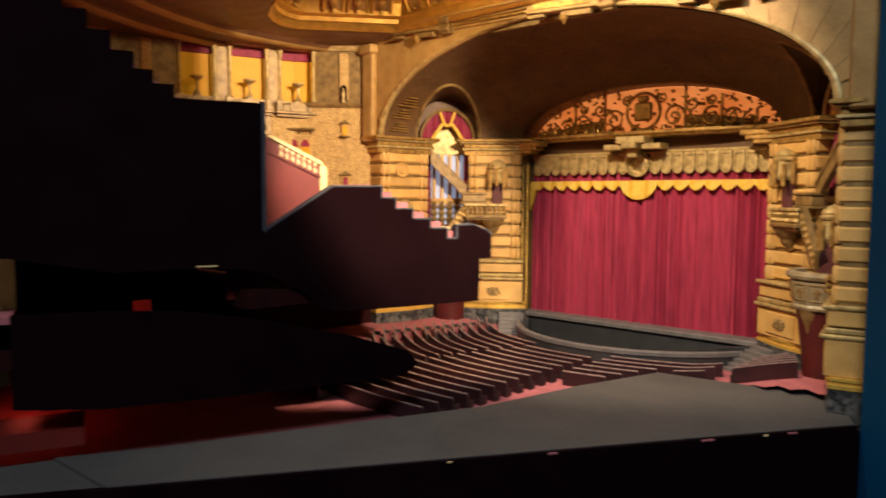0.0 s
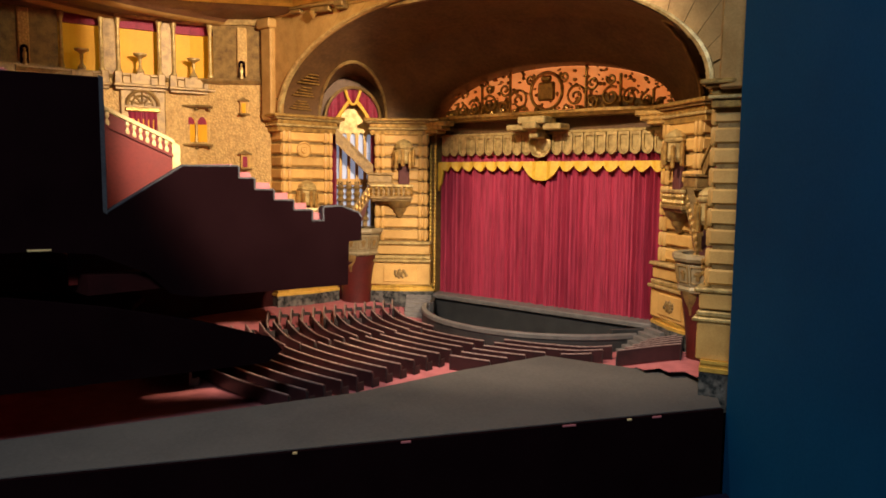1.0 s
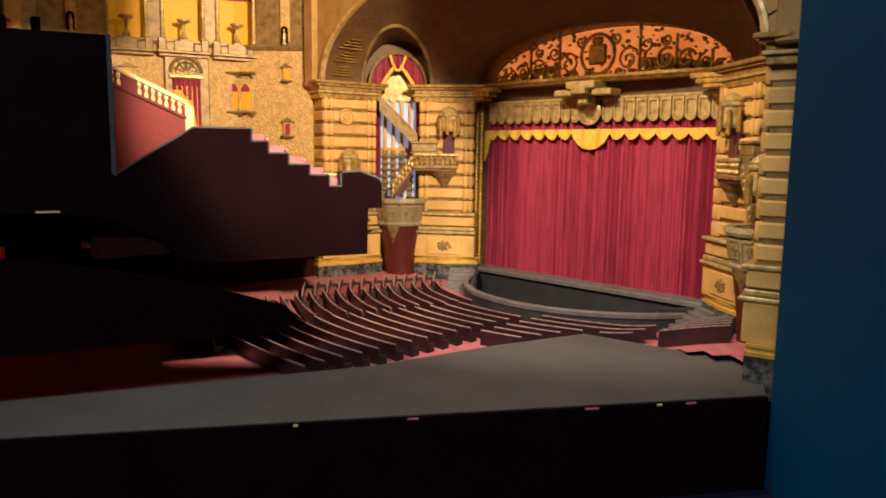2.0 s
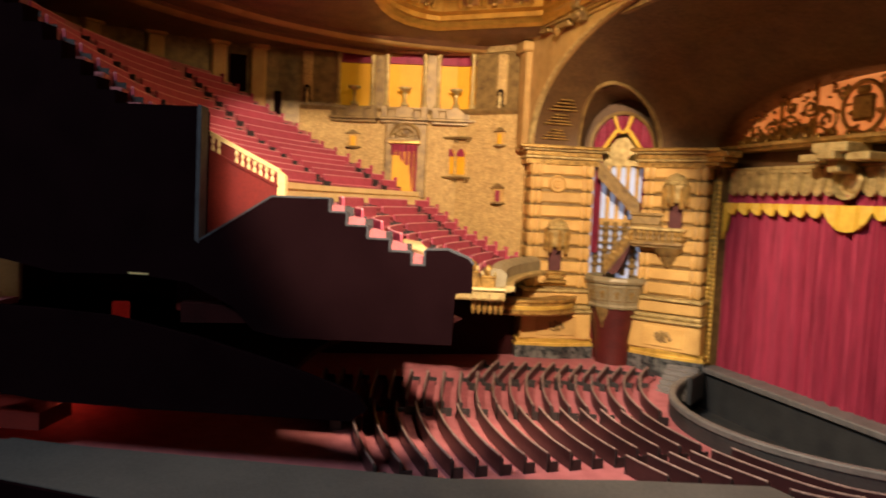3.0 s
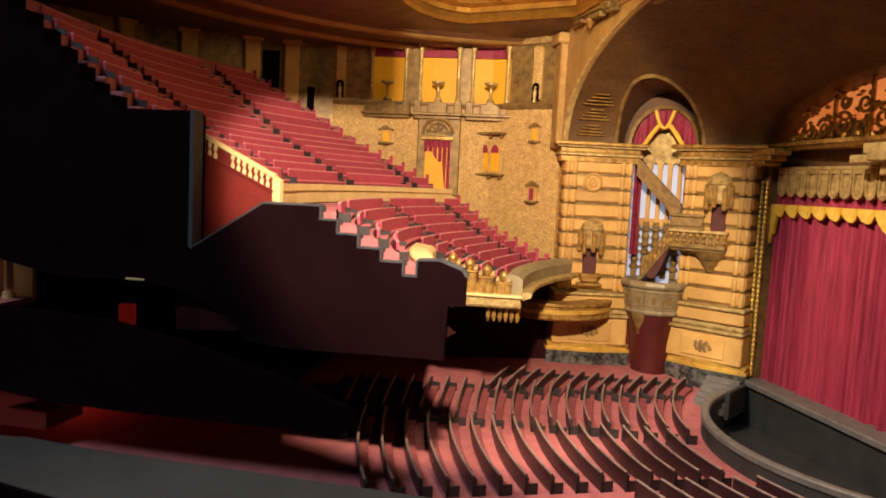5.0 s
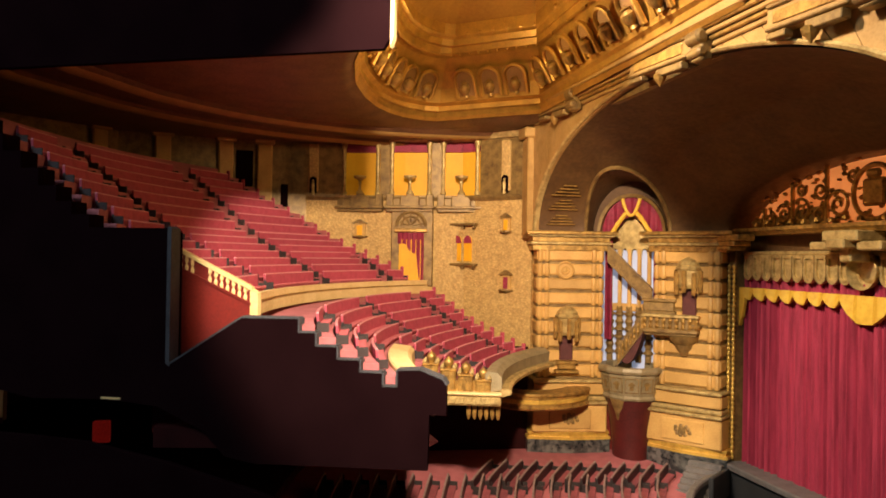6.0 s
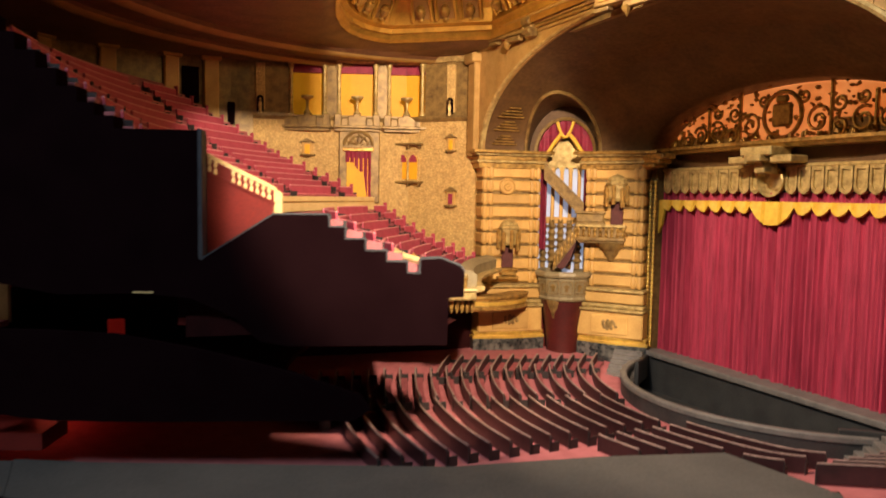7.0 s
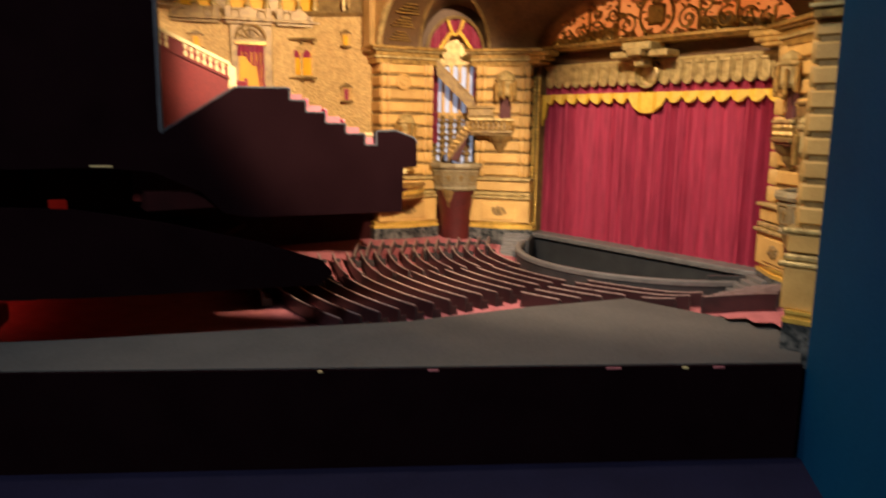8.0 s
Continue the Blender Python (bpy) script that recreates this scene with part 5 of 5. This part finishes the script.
for k in range(4):
    h = 0.254 + 0.0105 * k
    q = ret @ Matrix.Translation((0.864 + 0.037 * k, -0.004, 0))
    bm = bmesh.new()
    box(bm, (0, 0, (h + 0.228) / 2), (0.032, 0.030, h - 0.228), q, 0.003)
    box(bm, (0, 0.0, h), (0.036, 0.036, 0.005), q, 0.002)
    for sx in (-0.008, 0.0, 0.008):
        box(bm, (sx, 0.015, (h + 0.228) / 2), (0.005, 0.004, (h - 0.228) * 0.6), q, 0.001)
    stand = part("pedestal", bm, GOLD, loge)
    bm = bmesh.new()
    lathe(bm, [(0.005, h + 0.002), (0.006, h + 0.005), (0.0095, h + 0.010), (0.0105, h + 0.016), (0.008, h + 0.022), (0.003, h + 0.025), (0.0, h + 0.029)], 12, q)
    part("globe", bm, GOLD, stand, "gilt globe", smooth=True)
    for sx, dy in ((-0.013, 0.013), (0.013, 0.013), (-0.013, -0.010), (0.013, -0.010)):
        bm = bmesh.new()
        lathe(bm, [(0.003, h + 0.002), (0.005, h + 0.006), (0.003, h + 0.010), (0.0, h + 0.014)], 8, q @ Matrix.Translation((sx, dy, 0)))
        part("finial", bm, GOLD_PALE, stand)
for k in range(6):
    bm = bmesh.new()
    lathe(bm, [(0.0, 0.168), (0.003, 0.172), (0.005, 0.180), (0.0052, 0.196), (0.0045, 0.206)], 8, ret @ Matrix.Translation((0.832 + 0.0125 * k, -0.010, 0)))
    part("pendant", bm, GOLD, loge, "hanging gilt pendant")

# sunk stair with its red wall and rail
m_v = cm @ Matrix.Translation((0, -0.046, 0))
bm = bmesh.new()
section(bm, [(-0.06, 0.20), (0.128, 0.20), (0.128, 0.440), (0.108, 0.452), (-0.06, 0.537)], -0.049, -0.0435)
part("stair_wall", bm, RED_WALL, balcony, "oxblood wall of the sunk stair")
rail = group_thing("stair_rail", m_v @ Vector((0.05, 0, 0.47)), "cream balustrade rail along the sunk stair", "railing")
bm = bmesh.new()
section(bm, [(-0.06, 0.5365), (-0.06, 0.5435), (0.120, 0.457), (0.120, 0.450)], -0.052, -0.040)
part("top_rail", bm, CREAM, rail)
bm = bmesh.new()
section(bm, [(-0.06, 0.5056), (-0.06, 0.5106), (0.118, 0.430), (0.118, 0.425)], -0.051, -0.041)
part("bottom_rail", bm, RED_WALL, rail)
for k in range(-4, 12):
    s = -0.012 + 0.0108 * k
    z = 0.488 - (s + 0.012) * 0.46
    if k in (3, 4):
        continue
    bm = bmesh.new()
    lathe(bm, [(0.0042, z), (0.005, z + 0.006), (0.0028, z + 0.012), (0.005, z + 0.017), (0.0035, z + 0.028)], 6, cm @ Matrix.Translation((s, -0.046, 0)))
    part("baluster", bm, CREAM, rail)
bm = bmesh.new()
section(bm, [(0.116, 0.400), (0.130, 0.400), (0.130, 0.446), (0.116, 0.456)], -0.056, -0.042)
part("newel", bm, CREAM, rail)

# black section boards
sec = group_thing("balcony_section", cm @ Vector((0, 0, 0.18)), "matt black cut face of the balcony with grey edges", "section board", kind="structure")
STEP = [(-0.002, 0.327), (0.125, 0.409), (0.222, 0.410), (0.222, 0.388), (0.251, 0.388), (0.251, 0.367), (0.287, 0.367), (0.287, 0.347), (0.325, 0.347), (0.325, 0.328), (0.362, 0.328), (0.362, 0.307), (0.386, 0.307), (0.386, 0.333), (0.422, 0.335), (0.458, 0.322), (0.465, 0.312), (0.465, 0.266)]
BACK = [(-0.90, 1.0), (-0.42, 0.775), (-0.385, 0.745), (-0.35, 0.745), (-0.35, 0.715), (-0.315, 0.715), (-0.315, 0.685), (-0.28, 0.685), (-0.28, 0.655), (-0.246, 0.655), (-0.246, 0.625), (-0.212, 0.625), (-0.212, 0.598), (-0.183, 0.598), (-0.183, 0.576), (-0.150, 0.576), (-0.150, 0.554), (-0.008, 0.554), (-0.002, 0.548)]
FACE = [(-0.90, 0.30)] + BACK + STEP + [(0.438, 0.265), (0.436, 0.178), (0.15, 0.173), (0.10, 0.182), (0.06, 0.222), (-0.02, 0.258), (-0.11, 0.266), (-0.25, 0.262), (-0.40, 0.29)]
bm = bmesh.new()
section(bm, FACE, 0.0, 0.012)
part("section_face", bm, SECTION, sec)
bm = bmesh.new()
section(bm, [(-0.90, 0.50)] + BACK + [(-0.002, 0.30)], -0.030, -0.0005)
part("rear_block", bm, SECTION, sec)
edge = STEP[:17]
bm = bmesh.new()
for (s0, z0), (s1, z1) in zip(edge, edge[1:]):
    d = Vector((s1 - s0, z1 - z0)).normalized()
    nx, nz = -d.y * 0.0025, d.x * 0.0025
    section(bm, [(s0 - nx * 0.2, z0 - nz * 0.2), (s1 - nx * 0.2, z1 - nz * 0.2), (s1 + nx, z1 + nz), (s0 + nx, z0 + nz)], -0.012, 0.0125)
part("board_edge", bm, SECTION_EDGE, sec, "grey worn board edge")
bm = bmesh.new()
section(bm, [(-0.006, 0.33), (0.001, 0.325), (0.001, 0.554), (-0.006, 0.557)], -0.016, 0.0135)
part("board_edge", bm, SECTION_EDGE, sec)
# Cream strip that paints a lit edge line on the black cut face.
bm = bmesh.new()
section(bm, [(-0.120, 0.2665), (-0.085, 0.2665), (-0.085, 0.2695), (-0.120, 0.2695)], 0.008, 0.0145)
part("pale_chip", bm, CREAM, sec, "pale strip painted for a lit edge")
low = group_thing("mezzanine_section", cm @ Vector((-0.1, 0, 0.03)), "black cut face of the lower promenade floor", "section board", kind="structure")
bm = bmesh.new()
section(bm, [(-0.40, 0.20), (-0.27, 0.198), (-0.15, 0.192), (0.0, 0.165), (0.16, 0.125), (0.28, 0.085), (0.30, 0.06), (0.27, 0.038), (-0.1, 0.034), (-0.27, 0.036), (-0.40, 0.05)], 0.0, 0.012)
part("section_face", bm, SECTION, low)
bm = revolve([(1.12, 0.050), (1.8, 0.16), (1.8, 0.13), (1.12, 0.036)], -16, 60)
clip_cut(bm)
part("promenade_floor", bm, SHADE_RED, low, "red promenade floor with shade in its colour")
bm = bmesh.new()
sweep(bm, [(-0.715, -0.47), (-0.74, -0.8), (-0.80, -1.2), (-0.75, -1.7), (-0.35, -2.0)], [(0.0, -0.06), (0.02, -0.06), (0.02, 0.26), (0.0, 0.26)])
solid("wall_stalls", bm, SHADE_RED, "oxblood stalls wall with the balcony's shade in its colour", "wall", "structure")


# side box below the balcony end
sb = group_thing("side_box", (-0.63, -0.45, 0.10), "curved gilt side box front over a red recess", "theatre box")
path = [(-0.64, -0.325), (-0.603, -0.350), (-0.572, -0.395), (-0.556, -0.445), (-0.556, -0.495), (-0.575, -0.545), (-0.62, -0.59), (-0.70, -0.61)][::-1]
bm = bmesh.new()
sweep(bm, path, [(-0.05, 0.112), (0.004, 0.112), (0.010, 0.117), (0.004, 0.122), (0.004, 0.146), (0.012, 0.151), (0.012, 0.158), (-0.05, 0.158)])
part("box_front", bm, GOLD, sb)
bm = bmesh.new()
sweep(bm, path, [(0.004, 0.128), (0.008, 0.130), (0.008, 0.138), (0.004, 0.140)])
part("carved_band", bm, GOLD_BRIGHT, sb)
# dim red doorway glow and pale lobby corner in the cut rear
dg = group_thing("lobby_door", (-0.207, -1.479, 0.14), "small red lit lobby door panel in the cut", "door")
bm = bmesh.new()
box(bm, (-0.212, -1.483, 0.178), (0.012, 0.030, 0.040), pose(0, 0, 0), 0.002)
part("door_panel", bm, RED_GLOW, dg)
bm = bmesh.new()
section(bm, [(-0.60, -0.03), (-0.30, -0.03), (-0.30, 0.002), (-0.60, 0.002)], -0.12, -0.02)
solid("red_bench", bm, RED_WALL, "dark red bench block in the cut rear lobby", "bench")

lobby = group_thing("lobby_set", cm @ Vector((-0.55, -0.05, 0.19)), "cream lobby wall with columns and a pink floor", "lobby", kind="structure")
bm = bmesh.new()
section(bm, [(-0.90, 0.19), (-0.40, 0.19), (-0.40, 0.33), (-0.90, 0.33)], -0.115, -0.105)
part("lobby_wall", bm, CREAM, lobby)
bm = bmesh.new()
section(bm, [(-0.90, 0.185), (-0.40, 0.185), (-0.40, 0.196), (-0.90, 0.196)], -0.105, 0.0)
part("lobby_floor", bm, CARPET, lobby, "pink lobby floor")
for s in (-0.43, -0.50, -0.57, -0.64):
    bm = bmesh.new()
    lathe(bm, [(0.012, 0.196), (0.012, 0.206), (0.008, 0.210), (0.0075, 0.30), (0.011, 0.312), (0.011, 0.33)], 10, cm @ Matrix.Translation((s, -0.08, 0)))
    part("column", bm, CREAM, lobby, smooth=True)
bm = bmesh.new()
section(bm, [(-0.90, 0.075), (-0.41, 0.075), (-0.41, 0.112), (-0.90, 0.112)], -0.06, -0.05)
part("lower_wall", bm, CREAM, lobby)

# rear wall pilasters
for d in (0.86, 0.98, 1.16, 1.34):
    q = along(d)
    bm = bmesh.new()
    box(bm, (0, 0.006, 0.70), (0.045, 0.022, 0.36), q, 0.004)
    box(bm, (0, 0.010, 0.862), (0.06, 0.032, 0.02), q, 0.003)
    part("pilaster", bm, STONE, wall, "ochre wall pilaster")
# Flat black boards paint the shade of openings in the rear wall.
for d, w2, z0, z1 in ((0.92, 0.05, 0.72, 0.83), (1.07, 0.07, 0.70, 0.76), (0.80, 0.022, 0.66, 0.73)):
    q = along(d)
    bm = bmesh.new()
    box(bm, (0, 0.004, (z0 + z1) / 2), (w2, 0.010, z1 - z0), q, 0.002)
    part("dark_recess", bm, SECTION, wall, "black panel for the shade of a wall opening")

# ---- seating ----
def seat_row(cx, cy, r, a0, a1, zf, mats, name="seating_row", label="", group="", h=0.036, ends=1.0):
    """One curved row: cushion, backrest, paler top edge and two end panels."""
    n = max(2, int(abs(a1 - a0) * r / 0.9))
    path = arc(cx, cy, r, a0, a1, n)
    mid = path[len(path) // 2]
    ob = group_thing(name, (mid[0], mid[1], zf(*mid)), label, "seat row", group)

    def put(nm, prof, mt, over=None):
        bm = bmesh.new()
        sweep(bm, path, prof)
        for v in bm.verts:
            v.co.z += zf(v.co.x, v.co.y)
        return part(nm, bm, mt, over or ob)
    put("cushion", [(-0.006, 0.0), (0.006, 0.0), (0.0115, 0.007), (0.0125, 0.0095), (0.0110, 0.0115), (-0.006, 0.0095)], mats[0])
    back = put("backrest", [(-0.009, 0.003), (-0.0045, 0.003), (-0.0062, h - 0.001), (-0.0107, h - 0.001)], mats[1])
    put("top_edge", [(-0.0112, h - 0.001), (-0.0060, h - 0.001), (-0.0064, h + 0.0008), (-0.0078, h + 0.0016), (-0.0096, h + 0.0016), (-0.0110, h + 0.0008)], mats[2], back)
    for k, a in ((0, a0), (-1, a1)):
        x, y = path[k]
        bm = bmesh.new()
        q = Matrix.Translation((x, y, zf(x, y))) @ pose(0, 0, 0, 0, 0, -a)
        for c, s in (((0, 0.002, 0.010), (0.003, 0.024, 0.020)), ((0, -0.007, h * 0.45 * ends), (0.003, 0.007, h * 0.9 * ends))):
            c, s = (c[0], c[1], c[2] * ends), (s[0], s[1] * ends, s[2] * ends)
            box(bm, c, s, q, 0.0008)
        part("end_panel", bm, mats[3], ob)
    return ob


def block_of(x, y):
    g = 0.012
    ax, bx, cx, dx = -0.40 - 0.12 * (-y - 0.15), -0.12 - 0.29 * (-y - 0.3), 0.095, 0.385
    if math.hypot(x - PITC[0], y - PITC[1]) < 0.462 or (y > -0.40 and 0.27 < x and y < -0.385 + 0.12 * (x - 0.27)):
        return None
    if y < -0.40 and x > slab_edge(y) - 0.012:
        return None
    lo = -0.575 if y > -0.27 else -0.625
    if y > -0.10 or y < -1.07 or x < lo or x > 0.575:
        return None
    for nm, l, h in (("A", lo, ax - g), ("B", ax + g, bx - g * 0.6), ("C", bx + g * 0.6, cx - g), ("D", cx + g * 1.4, dx - g)):
        if l < x < h:
            return None if nm == "D" and y < -0.60 else nm
    return None


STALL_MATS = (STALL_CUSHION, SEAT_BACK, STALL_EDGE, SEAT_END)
STALL_RINGS = [(0, 0.35, 0.700 + 0.046 * k, "CD") for k in range(23)] + [(0, 0.35, 0.700 + 0.041 * k, "B") for k in range(25)]
for cx0, cy0, r, blocks in STALL_RINGS:
    run = None
    for i in range(-640, 780):
        a = i / 10
        x, y = cx0 - r * math.sin(radians(a)), cy0 - r * math.cos(radians(a))
        b = block_of(x, y)
        if b and b not in blocks:
            b = None
        if run and run[0] != b:
            if (run[2] - run[1]) * r > 3.0:
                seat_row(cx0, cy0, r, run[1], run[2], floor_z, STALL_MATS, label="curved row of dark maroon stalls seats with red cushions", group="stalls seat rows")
            run = None
        if b:
            run = [b, run[1] if run else a, a]

# short rows beside the wall, each turned towards the stage
for k in range(13):
    px, py, turn, r = -0.428 + 0.003 * k, -0.700 + 0.0385 * k, 34.0 + 0.8 * k, 0.9
    cx0, cy0 = px + r * math.sin(radians(turn)), py + r * math.cos(radians(turn))
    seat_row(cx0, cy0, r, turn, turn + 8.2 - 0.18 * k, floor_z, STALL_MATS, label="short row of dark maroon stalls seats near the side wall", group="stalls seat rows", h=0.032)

for k in range(5):
    r = 0.735 + 0.033 * k
    mid = -math.degrees(math.asin((0.475 + 0.006 * k) / r))
    half = math.degrees((0.045 + 0.007 * k) / r)
    seat_row(0, 0.40, r, mid - half, mid + half, floor_z, STALL_MATS, label="short row of dark maroon stalls seats beside the steps", group="stalls seat rows", h=0.040)

BALC_MATS = (CUSHION, SEAT_RED, SEAT_RAIL, SEAT_END)


def wall_reach(r, lim, c=BC):
    """The widest angle at which a balcony row stays clear of the side wall."""
    for i in range(0, 900):
        a = i / 10
        x, y = c[0] - r * math.sin(radians(a)), c[1] - r * math.cos(radians(a))
        for (x0, y0), (x1, y1) in zip(WALL, WALL[1:]):
            if y1 <= y <= y0 and x < x0 + (x1 - x0) * (y - y0) / (y1 - y0) + 0.03:
                return min(a, lim)
    return lim


def balcony_rows(rows, cuts, shift, lim, group, label, c0=BC, first=-14.0):
    for r, z in rows:
        end = wall_reach(r, lim, c0)
        start = first
        while True:
            p = Vector((c0[0] - r * math.sin(radians(start)), c0[1] - r * math.cos(radians(start)), 0))
            if (p - CUT).dot(CUT_OUT) < shift - 0.012 or start > 60:
                break
            start += 0.2
        stops = [start] + [c for c in cuts if start + 3 < c < end - 3] + [end]
        for a, b in zip(stops, stops[1:]):
            g = 1.3
            row = seat_row(*c0, r, a + g, b - g, lambda x, y, z=z: z, BALC_MATS, label=label, group=group, h=0.033, ends=0.80)
            if b == end:
                x, y = c0[0] - r * math.sin(radians(b - g)), c0[1] - r * math.cos(radians(b - g))
                bm = bmesh.new()
                box(bm, (0.002, -0.007, 0.021), (0.005, 0.012, 0.046), Matrix.Translation((x, y, z)) @ pose(0, 0, 0, 0, 0, -(b - g)), 0.0015)
                part("wall_end_panel", bm, SEAT_RED, row, "rose red upright end panel")


LOW_LABEL = "curved row of rose red balcony seats with black ends"
balcony_rows([(r + 0.018, z) for r, z in LOW[6:10]], (11.0, 27.5, 42.5), -0.03, LOW_END - 1, "lower balcony seat rows", LOW_LABEL, LC)
balcony_rows([(r + 0.018, z) for r, z in LOW[:6]], (27.5, 42.5), -0.03, LOW_END - 1, "lower balcony seat rows", LOW_LABEL, LC, LOGE_END + 1.0)
balcony_rows([(r + 0.018, z) for r, z in UPPER[:14]], (16, 32, 47), -0.056, 62, "upper balcony seat rows", "curved row of rose red upper balcony seats")
